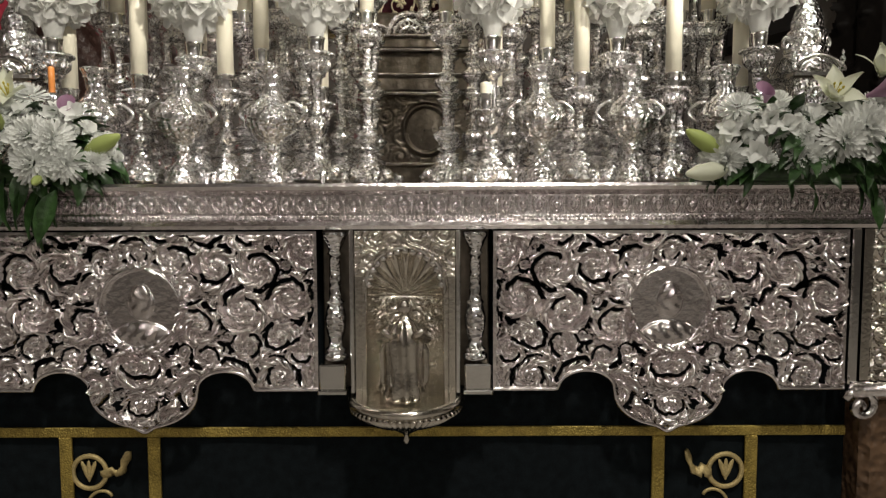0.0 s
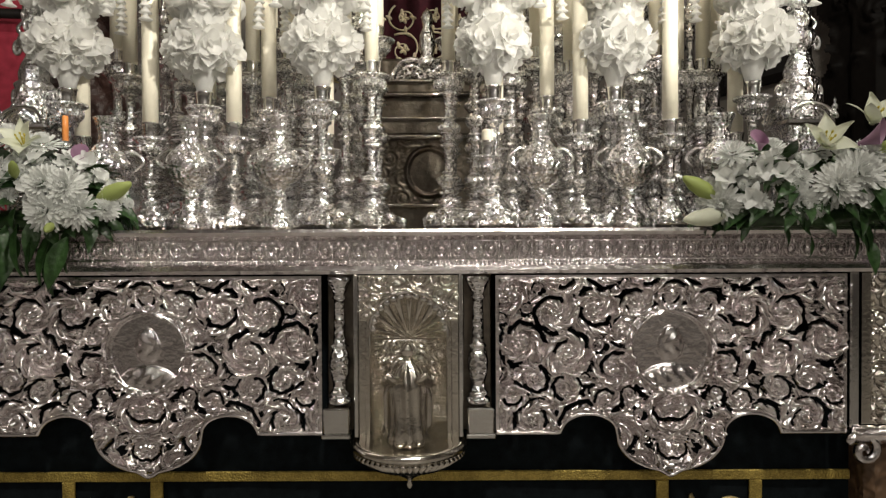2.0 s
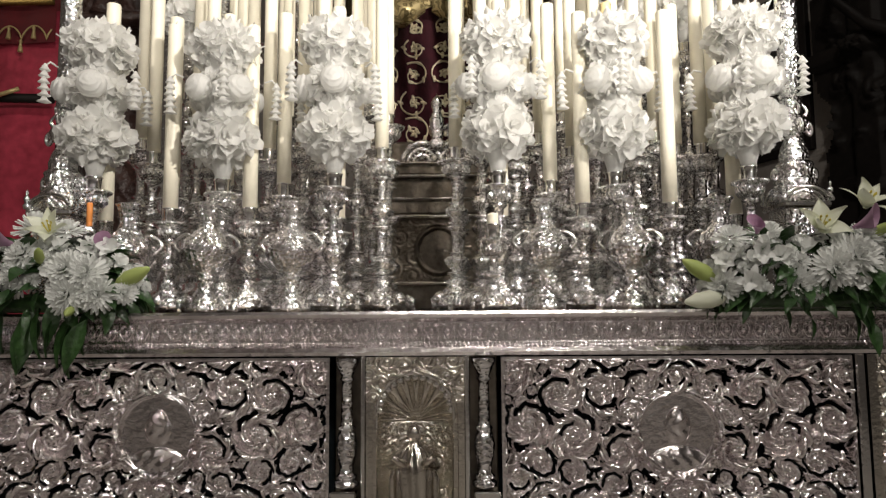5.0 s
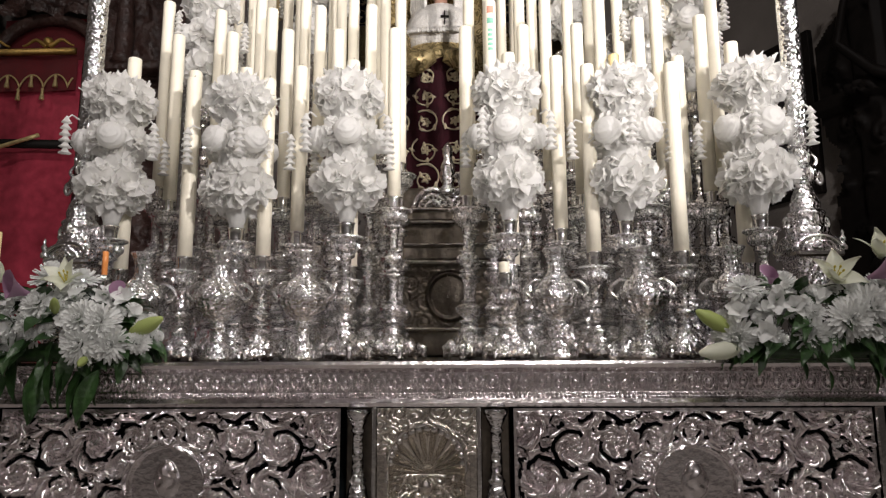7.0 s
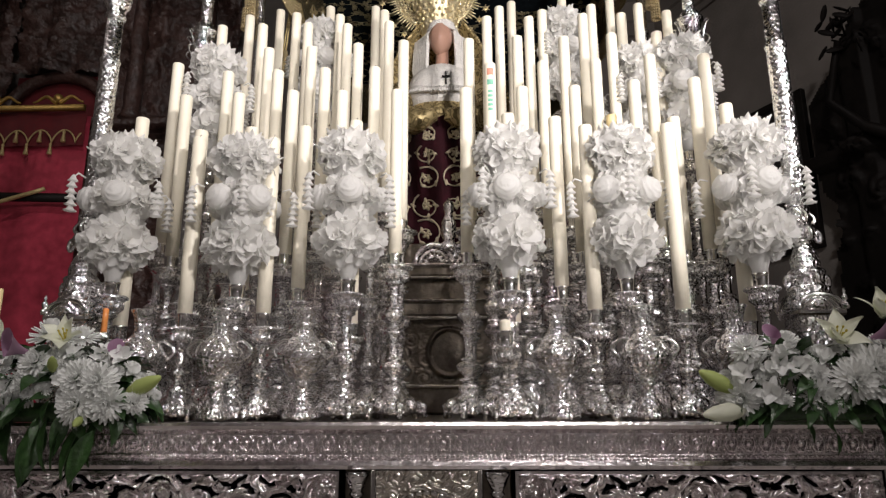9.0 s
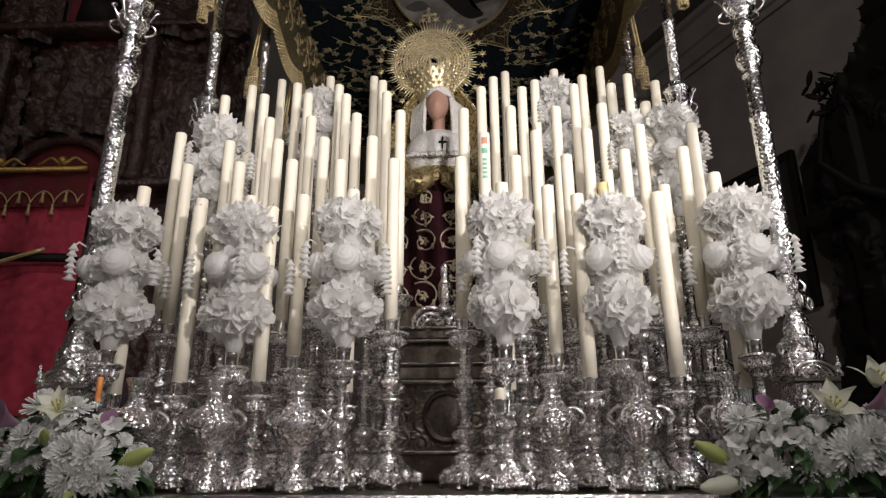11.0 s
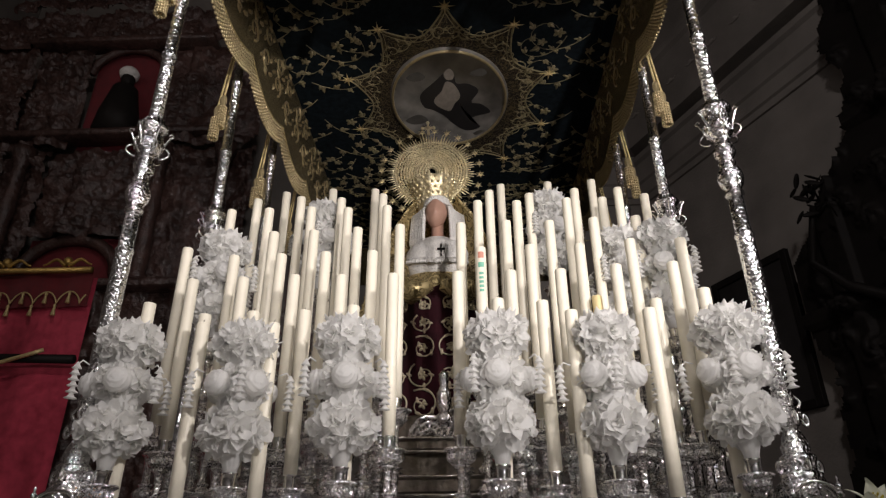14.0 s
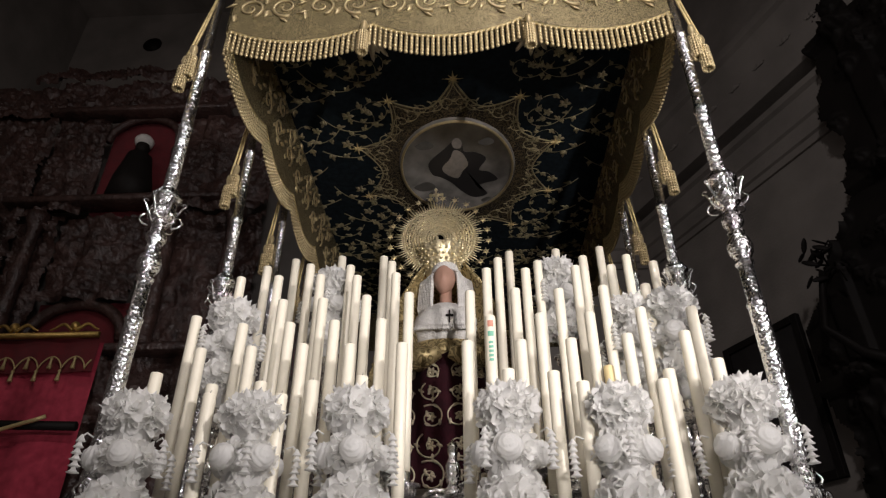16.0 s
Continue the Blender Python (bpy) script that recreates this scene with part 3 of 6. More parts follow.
corner = mesh_of("corner_panel", relief(1.236, 1.55, 0.985, 1.399, 110, 140, corner_height, lambda X, Z: X > 0), GILT_SILVER)
for s in (1, -1):
    p = part("corner_panel", corner, None, flt, "yellowed silver corner panel with a ring")
    p.scale.x = s
    part("pilaster", box(1.206, 1.232, -0.024, 0.02, 0.972, 1.401) if s > 0 else box(-1.232, -1.206, -0.024, 0.02, 0.972, 1.401), SILVER_PLAIN, flt, smooth=False)
    g = Geo().add(*moulding([(0.02, 0.93), (-0.02, 0.93), (-0.045, 0.95), (-0.05, 0.968), (-0.03, 0.982), (0.02, 0.984)], 1.21, 1.56))
    g.add(*tube([(1.24 + 0.05 * k / 20 * math.cos(k * 0.45), -0.03, 0.915 + 0.05 * k / 20 * math.sin(k * 0.45)) for k in range(21)], 0.012, 6))
    p = part("corner_moulding", g, SILVER_OPEN, flt)
    p.scale.x = s
    p = part("carved_leg", Geo().add(*box(1.27, 1.42, 0.0, 0.14, 0.0, 0.93, 0.02)), LEG_WOOD, flt, "carved brown wooden leg", smooth=False)
    p.scale.x = s

# shell niche between the two panels
NF = scroll_field(21, -0.2, 0.2, 0.9, 1.4, 0.045, None)


def niche_height(X, Z):
    H, hole = NF(X, Z)
    zc = 1.245
    inside = (np.abs(X) < 0.104) & (Z < zc) | (np.hypot(X, Z - zc) < 0.108 + 0.006 * np.cos(11 * np.arctan2(Z - zc, X)))
    t, r = np.arctan2(Z - zc + 0.03, X), np.hypot(X, Z - zc + 0.03)
    deep = np.sqrt(np.clip(0.107**2 - X**2, 0, 1)) * 0.5
    up = np.clip((Z - zc) / 0.105, 0, 1)
    deep = deep * np.sqrt(np.clip(1 - up**2, 0.02, 1))
    ribs = 0.013 * np.abs(np.cos(t * 10)) ** 0.6 * np.clip(r / 0.06, 0, 1) * (t > 0.0) * (t < np.pi) * np.clip((Z - zc + 0.035) / 0.02, 0, 1)
    low = 0.4 * H * (Z <= zc - 0.035)
    rim_ = 0.014 * (np.abs(np.hypot(X, np.maximum(Z - zc, 0)) - 0.111) < 0.006)
    return np.where(inside, -deep + ribs + low, 0.006 + 0.30 * H * (Z > zc + 0.03) + rim_)


part("shell_niche", relief(-0.136, 0.136, 0.925, 1.398, 170, 280, niche_height, lambda X, Z: X > -9), GILT_SILVER, flt, "yellowed silver scallop-shell niche with raised ornament").location.y = -0.012
AR = [(-0.108, -0.022, 0.965), (-0.108, -0.022, 1.10)] + [(0.108 * math.cos(a), -0.022, 1.245 + 0.108 * math.sin(a)) for a in np.linspace(math.pi, 0, 26)] + [(0.108, -0.022, 1.10), (0.108, -0.022, 0.965)]
g = Geo().add(*tube(AR, 0.0055, 8))
for a in np.linspace(math.pi * 0.98, math.pi * 0.02, 15):
    g.add(*ball(0.0105, 5, 8), Matrix.Translation((0.098 * math.cos(a), -0.018, 1.245 + 0.098 * math.sin(a))) @ Matrix.Diagonal((1, 0.6, 1, 1)))
part("niche_arch", g, SILVER_PLAIN, flt, "scalloped silver arch moulding")
for s in (-1, 1):
    part("niche_post", box(s * 0.143 - 0.006, s * 0.143 + 0.006, -0.03, 0.01, 0.955, 1.40, 0.002), SILVER_PLAIN, flt, smooth=False)
g = Geo().add(*lathe([(0.0001, 0.786), (0.007, 0.79), (0.010, 0.80), (0.006, 0.81), (0.012, 0.818), (0.03, 0.828), (0.05, 0.850), (0.085, 0.866), (0.12, 0.882), (0.150, 0.900), (0.158, 0.908), (0.164, 0.916), (0.160, 0.926), (0.150, 0.930), (0.14, 0.928), (0.0001, 0.93)], 40))
part("niche_ledge", g, GILT_SILVER, flt, "half-round silver ledge with a hanging drop").location = (0, -0.004, 0.018)
for i in range(26):
    a = math.pi + math.pi * (i + 0.5) / 26
    part("flute", tube([(0.15 * math.cos(a), 0.15 * math.sin(a), 0.90), (0.11 * math.cos(a), 0.11 * math.sin(a), 0.868), (0.06 * math.cos(a), 0.06 * math.sin(a), 0.85)], [0.010, 0.007, 0.004], 5), GILT_SILVER, flt).location = (0, -0.004, 0.018)
# small silver figure on the ledge, kept plain
v, f = lathe([(0.050, 0), (0.054, 0.012), (0.046, 0.05), (0.044, 0.10), (0.048, 0.15), (0.046, 0.185), (0.030, 0.21), (0.014, 0.222), (0.012, 0.232)], 40)
g = Geo().add([(x * (1 + 0.10 * math.cos(9 * math.atan2(y, x) + 14 * z)), y * (1 + 0.10 * math.cos(9 * math.atan2(y, x) + 14 * z)), z) for x, y, z in v], f)
v, f = ball(0.020, 8, 12, 1.25)
g.add(v, f, Matrix.Translation((0, -0.004, 0.250)))
for s in (-1, 1):
    g.add(*tube([(s * 0.036, 0, 0.200), (s * 0.056, -0.014, 0.165), (s * 0.03, -0.05, 0.18), (s * 0.052, -0.062, 0.20)], [0.016, 0.016, 0.011, 0.007], 8))
    g.add(*tube([(s * 0.030, 0.01, 0.205), (s * 0.058, 0.012, 0.13), (s * 0.056, 0.012, 0.05), (s * 0.046, 0.01, 0.0)], [0.010, 0.013, 0.012, 0.009], 8, 0.6))
fg = part("statuette", g, GILT_SILVER, None, "small plain silver statuette standing in a shell niche")
tagged(fg, "", "statue")
fg.location = (0, -0.06, 0.9485)
COLP = [(0.019, 1.045), (0.024, 1.05), (0.024, 1.06), (0.017, 1.066), (0.021, 1.075), (0.015, 1.083), (0.014, 1.10), (0.019, 1.13), (0.021, 1.16), (0.017, 1.19), (0.014, 1.196), (0.018, 1.204), (0.013, 1.212), (0.012, 1.24), (0.0105, 1.33), (0.015, 1.337), (0.011, 1.344), (0.014, 1.352), (0.021, 1.375), (0.024, 1.385), (0.024, 1.395)]
colm = mesh_of("colonnette", Geo().add(*lathe(COLP, 16)), SILVER)
for s in (-1, 1):
    o = part("colonnette", colm, None, flt)
    o.location, o.scale = (s * 0.190, -0.012, 0), (1.4, 1.4, 1)
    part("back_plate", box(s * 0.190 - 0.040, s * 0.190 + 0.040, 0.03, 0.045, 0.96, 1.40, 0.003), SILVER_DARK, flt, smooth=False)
    part("plinth", box(s * 0.196 - 0.036, s * 0.196 + 0.036, -0.045, 0.02, 0.968, 1.038, 0.004), SILVER_PLAIN, flt, smooth=False)
    part("plinth_foot", box(s * 0.196 - 0.040, s * 0.196 + 0.040, -0.05, 0.02, 0.955, 0.968, 0.003), SILVER_PLAIN, flt, smooth=False)

# closed sides and back of the float
for s in (-1, 1):
    part("side_skirt", box(1.46, 1.475, 0.15, 5.0, 0.0, 0.99, 0.003) if s > 0 else box(-1.475, -1.46, 0.15, 5.0, 0.0, 0.99, 0.003), VELVET, flt, smooth=False)
    part("side_panel", box(1.47, 1.5, 0.15, 5.0, 0.98, 1.402, 0.004) if s > 0 else box(-1.5, -1.47, 0.15, 5.0, 0.98, 1.402, 0.004), SILVER_OPEN, flt, smooth=False)
    part("side_rail", box(1.5, 1.53, 0.03, 5.0, 1.40, 1.52, 0.006) if s > 0 else box(-1.53, -1.5, 0.03, 5.0, 1.40, 1.52, 0.006), SILVER_OPEN, flt, smooth=False)
part("back_skirt", box(-1.47, 1.47, 4.97, 4.99, 0.0, 1.45, 0.003), VELVET, flt, smooth=False)

# velvet skirt with braid
g = relief(-1.5, 1.27, 0.0, 1.0, 200, 10, lambda X, Z: 0.004 * np.sin(X * 23) * (1 - Z) + 0.003 * np.sin(X * 9), lambda X, Z: X > -9)
skirt = part("skirt", g, VELVET, flt, "black velvet skirt with gold braid")
skirt.location.y = 0.085
part("braid", Geo().add(*box(-1.5, 1.262, -0.018, -0.008, 0.800, 0.828, 0.002)), BRAID, skirt, smooth=False)
for x in (-0.99, -0.735, 0.724, 0.992):
    part("braid", Geo().add(*box(x - 0.018, x + 0.018, -0.018, -0.009, 0.0, 0.7995, 0.002)), BRAID, skirt, smooth=False)
for x, s in ((-0.87, 1), (0.865, -1)):
    g = Geo().add(*torus(0.038, 0.006, 24, 6), pose(0, 0, 0, 90, 0, 0))
    for a in (-0.6, 0, 0.6):
        g.add(*ball(1, 5, 8), Matrix.Translation((0.012 * a, -0.004, 0.004)) @ pose(0, 0, 0, 0, 35 * a, 0) @ Matrix.Diagonal((0.006, 0.004, 0.026, 1)))
    g.add(*tube([(s * (0.035 + 0.055 * k / 10), -0.003, -0.01 + 0.012 * math.sin(k * 0.7) + 0.05 * (k / 10) ** 2) for k in range(11)], [0.010 + 0.008 * math.sin(k * 1.6) ** 2 for k in range(11)], 6, 0.4))
    g.add(*tube([(s * (0.03 - 0.03 * k / 16 + 0.02 * math.cos(k * 0.4)), -0.003, -0.055 + 0.02 * math.sin(k * 0.4) - 0.002 * k) for k in range(17)], 0.004, 5))
    part("embroidery", g, GOLD, skirt, "gold ring and leaf embroidery").matrix_local = pose(x - 0.055 * s, -0.012, 0.695) @ Matrix.Diagonal((1.28, 1, 1.28, 1))


# ---- canopy poles ----
def fringe(g, a, b, drop, n, beads, r):
    """Strings of beads hanging between two points, following drop(t)."""
    a, b = Vector(a), Vector(b)
    for i in range(n):
        t = (i + 0.5) / n
        p = a.lerp(b, t)
        z0 = p.z + drop(t)
        for k in range(beads):
            g.add(BEAD[0], BEAD[1], Matrix.Translation((p.x, p.y, z0 - r * 2.1 * (k + 0.5))) @ Matrix.Diagonal((r, r, r, 1)))


BEAD = ball(1.0, 3, 6)


def tassel_mesh(length=0.30, r=0.035):
    g = Geo()
    g.add(*lathe([(0.006, 0), (0.6 * r, -0.01), (0.75 * r, -0.04), (0.5 * r, -0.07), (0.8 * r, -0.085)], 10))
    for i in range(11):
        a = 2 * math.pi * i / 11
        for k in range(int((length - 0.08) / 0.019)):
            q = r * (0.75 + 0.2 * k * 0.019 / length)
            g.add(BEAD[0], BEAD[1], Matrix.Translation((q * math.cos(a), q * math.sin(a), -0.09 - 0.019 * k)) @ Matrix.Diagonal((0.0098, 0.0098, 0.0098, 1)))
    return mesh_of("tassel", g, GOLD_BEAD)


TASSEL = tassel_mesh(0.24, 0.027)

KNOT = [(0.030, 2.98), (0.036, 2.99), (0.036, 3.0), (0.028, 3.01), (0.045, 3.04), (0.050, 3.07), (0.044, 3.10), (0.030, 3.12), (0.034, 3.14), (0.026, 3.155), (0.042, 3.18), (0.044, 3.205), (0.032, 3.225), (0.028, 3.25), (0.046, 3.275), (0.058, 3.30), (0.062, 3.33), (0.052, 3.345), (0.05, 3.39), (0.064, 3.40), (0.064, 3.412), (0.04, 3.42), (0.045, 3.44), (0.034, 3.455)]
BASEP = [(0.080, 1.862), (0.078, 1.885), (0.062, 1.925), (0.066, 1.935), (0.050, 1.942), (0.052, 1.965), (0.058, 1.985), (0.054, 1.992), (0.044, 2.0), (0.046, 2.02), (0.038, 2.05), (0.026, 2.075), (0.024, 2.085), (0.040, 2.10), (0.047, 2.125), (0.040, 2.145), (0.025, 2.155), (0.030, 2.17), (0.034, 2.19), (0.036, 2.21)]


def canopy_pole():
    t = thing("canopy_pole", "chased silver canopy pole with a leafy knot", "pole", "canopy poles")
    part("base", box(-0.062, 0.062, -0.062, 0.062, 1.53, 1.855, 0.008), SILVER, t, smooth=False)
    part("base_moulding", box(-0.076, 0.076, -0.076, 0.076, 1.84, 1.862, 0.006), SILVER_PLAIN, t, smooth=False)
    v, f = lathe(BASEP, 32)
    part("spire", ([(x * (1 + 0.05 * math.cos(8 * math.atan2(y, x))), y * (1 + 0.05 * math.cos(8 * math.atan2(y, x))), z) for x, y, z in v], f), SILVER, t)
    for k in range(4):
        m = pose(0, 0, 0, 0, 0, 90 * k)
        g = Geo()
        for r, w in ((0.070, 0.008), (0.053, 0.005), (0.038, 0.005)):
            g.add(*tube([(r * math.cos(a), -0.066, 1.858 + 0.72 * r * math.sin(a)) for a in np.linspace(0, math.pi, 18)], w, 7), m)
        part("pediment", g, SILVER_PLAIN, t)
        part("pinnacle", lathe([(0.009, 0), (0.012, 0.012), (0.006, 0.02), (0.009, 0.03), (0.010, 0.036), (0.004, 0.046), (0.005, 0.055), (0.0005, 0.066)], 8), SILVER, t).matrix_local = m @ Matrix.Translation((0.072, -0.072, 1.860))
        for r0, z0, q, w in ((0.050, 1.955, 0.015, 0.009), (0.040, 2.105, 0.017, 0.010)):
            pts = [(r0 + q * (1.35 - 0.045 * i) * (1 - math.cos(i * 0.42)) * 0.5 + 0.006, 0, z0 + q * (1.5 - 0.06 * i) * math.sin(i * 0.42 + 0.2)) for i in range(17)]
            part("volute", tube(pts, [w * (1 - 0.03 * i) for i in range(17)], 7), SILVER_PLAIN, t).matrix_local = m
        pts = [(0.040 + 0.012 * math.sin(i * 0.5), 0, 2.15 + 0.006 * i) for i in range(13)]
        part("s_scroll", tube(pts, [0.004 + 0.003 * abs(math.cos(i * 0.26)) for i in range(13)], 6), SILVER_PLAIN, t).matrix_local = m
    part("shaft", lathe([(0.030, 2.2), (0.033, 2.22), (0.033, 2.80), (0.036, 2.805), (0.036, 2.815), (0.030, 2.82), (0.029, 2.98)], 18), SHAFT, t)
    part("knot", lathe(KNOT, 20), SILVER, t)
    for k in range(6):
        m = pose(0, 0, 0, 0, 0, 60 * k + 20)
        pts = [(0.050 + 0.030 * (i / 14) ** 1.4, 0, 3.285 + 0.085 * i / 14) for i in range(15)]
        pts += [(0.080 + 0.009 * math.sin(i * 0.7), 0, 3.379 - 0.009 * math.cos(i * 0.7)) for i in range(1, 8)]
        g = Geo().add(*tube(pts, [0.008 - 0.0002 * i for i in range(len(pts))], 6), m)
        g.add(*tube([(0.066 + 0.020 * math.sin(i * 0.6), 0, 3.30 - 0.006 * i + 0.010 * math.cos(i * 0.6)) for i in range(9)], 0.005, 6), m)
        part("leaf_scroll", g, SILVER_PLAIN, t)
    part("upper_shaft", lathe([(0.029, 3.45), (0.029, 3.80), (0.034, 3.805), (0.034, 3.825), (0.028, 3.83), (0.027, 4.3), (0.031, 4.305), (0.031, 4.325), (0.026, 4.33), (0.026, 5.0)], 16), SHAFT, t)
    return t


pole = canopy_pole()
YS = [0.272, 1.045, 1.82, 2.6, 3.37, 4.15]
done = False
for y in YS:
    for x in (-1.195, 1.222):
        m = pose(x, y, 0, 0, 0, 17 * len(bpy.data.objects) % 90 if y > 0.3 else 0)
        if not done:
            pole.matrix_basis = m
            done = True
        else:
            copy_thing(pole, m)
for i, y in enumerate(YS[:4]):
    for s, x in ((-1, -1.195), (1, 1.222)):
        t = thing("cord_tassel", "gold cord with beaded tassels tied to a canopy pole", "tassel", "pole tassels")
        t.location = (x, y, 0)
        for dx, z in ((0.05, 4.36 if i == 0 else 4.2), (0.078, 4.28 if i == 0 else 4.12)):
            o = part("tassel", TASSEL, None, t)
            o.location = (s * dx, -0.03, z)
            part("cord", tube([(0, -0.03, 4.72), (s * dx * 0.5, -0.032, 4.5), (s * dx, -0.03, z)], 0.007, 6), GOLD, t)

# ---- canopy ----
RX0, RX1, RY0, RY1, RZ, VZ = -1.09, 1.19, 0.26, 4.5, 4.92, 4.475
MX, MY = 0.06, 2.02
canopy = thing("canopy", "dark velvet canopy with gold embroidery and beaded gold valances", "canopy")
roof = part("roof", box(RX0, RX1, RY0, RY1, RZ, RZ + 0.03), ROOF_CLOTH, canopy, "dark blue-black velvet roof", smooth=False)


def scallop(t, n, depth):
    return -depth * abs(math.sin(math.pi * n * t)) ** 0.8


def valance(a, b, n, cols, label):
    """A stiff embroidered cloth with a scalloped lower edge and beads, from a to b."""
    a, b = Vector(a), Vector(b)
    side = (b - a).normalized().cross(Vector((0, 0, 1))) * 0.012
    g = Geo()
    rows = 10
    for off in (-side, side):
        o = len(g.v)
        for i in range(cols + 1):
            t = i / cols
            p = a.lerp(b, t)
            for j in range(rows + 1):
                z = (RZ + 0.05) + (VZ + scallop(t, n, 0.11) - RZ - 0.05) * j / rows
                wave = 0.006 * math.sin(t * 40 + j * 0.4)
                q = p + off * (1 + wave * 20)
                g.v.append((q.x, q.y, z))
        for i in range(cols):
            for j in range(rows):
                w = o + i * (rows + 1) + j
                g.f.append((w, w + rows + 1, w + rows + 2, w + 1) if off is side else (w, w + 1, w + rows + 2, w + rows + 1))
                g.k.append(0)
    v = part("valance", g, VALANCE, canopy, label)
    gg = Geo()
    steps = cols
    pts = [a.lerp(b, i / steps) + Vector((0, 0, VZ - a.z + scallop(i / steps, n, 0.11))) for i in range(steps + 1)]
    for e in (0, 0.045):
        gg.add(*tube([q + Vector((0, 0, e)) for q in pts], 0.009 if e == 0 else 0.006, 6))
    part("edging", gg, GOLD, v)
    return v


v = valance((RX0, RY0 - 0.012, RZ), (RX1, RY0 - 0.012, RZ), 3, 120, "gold net front valance with scalloped edge")
g = Geo()
fringe(g, (RX0, RY0 - 0.014, VZ), (RX1, RY0 - 0.014, VZ), lambda t: scallop(t, 3, 0.11), 84, 6, 0.0118)
tagged(part("bead_fringe", g, GOLD_BEAD, v, "gold bead fringe"), kind="stuff")
for x in (RX0, RX1):
    s = -1 if x < 0 else 1
    v = valance((x + s * 0.012, RY0, RZ), (x + s * 0.012, RY1, RZ), 6, 200, "gold net side valance with scalloped edge")
    g = Geo()
    fringe(g, (x + s * 0.012, RY0, VZ), (x + s * 0.012, RY1, VZ), lambda t: scallop(t, 6, 0.11), 158, 6, 0.0118)
    tagged(part("bead_fringe", g, GOLD_BEAD, v, "gold bead fringe"), kind="stuff")
for x in (-0.37, 0.47):
    part("tassel", TASSEL, None, canopy).location = (x, RY0 - 0.045, 4.46)
# raised scrolls on the outside of the front valance and the inside of the side ones
def valance_scrolls(parent, place, length, step):
    g = Geo()
    k = 0
    u = step / 2
    while u < length:
        for z, s in ((4.80, 1), (4.62, -1)):
            h = s if k % 2 else -s
            pts = []
            for i in range(26):
                r = 0.075 * (1 - i / 30)
                a = h * i * 0.36 + 1.2 * s
                pts.append(place(u + r * math.cos(a), z + r * math.sin(a)))
            g.add(*tube(pts, [0.009 - 0.00022 * i for i in range(26)], 6))
            for i in range(4):
                a = h * i * 1.1 + 0.4
                p0, p1 = place(u + 0.085 * math.cos(a), z + 0.085 * math.sin(a)), place(u + 0.135 * math.cos(a + 0.4), z + 0.12 * math.sin(a + 0.4))
                g.add(*tube([p0, [(p + q) / 2 for p, q in zip(p0, p1)], p1], [0.005, 0.016, 0.003], 6, 0.5))
        k += 1
        u += step
    part("scroll_embroidery", g, GOLD_BEAD, parent, "raised gold scroll embroidery")


for ob in [o for o in canopy.children if o.name.startswith("valance")]:
    if "front" in ob["label"]:
        valance_scrolls(ob, lambda u, z: (RX0 + u, RY0 - 0.028, z), RX1 - RX0, 0.19)
    elif ob.data.vertices[0].co.x < 0:
        valance_scrolls(ob, lambda u, z: (RX0 + 0.006, RY0 + u, z), RY1 - RY0, 0.26)
    else:
        valance_scrolls(ob, lambda u, z: (RX1 - 0.006, RY0 + u, z), RY1 - RY0, 0.26)
v = part("back_valance", box(RX0, RX1, RY1, RY1 + 0.02, VZ, RZ), VALANCE, canopy, smooth=False)

# embroidery on the underside of the roof
EZ = RZ - 0.006
STARS = 10
star_pts = []
for k in range(STARS):
    a = math.pi / 2 + 2 * math.pi * k / STARS
    star_pts.append((MX + 0.77 * math.cos(a), MY - 0.96 * math.sin(a)))


def border_at(a, k=1.0):
    """A point of the concave-sided star outline round the painting."""
    t = (a - math.pi / 2) / (2 * math.pi / STARS) % 1
    r = k * (1 - 0.24 * math.sin(math.pi * t) ** 0.75)
    return (MX + 0.77 * r * math.cos(a), MY - 0.96 * r * math.sin(a))


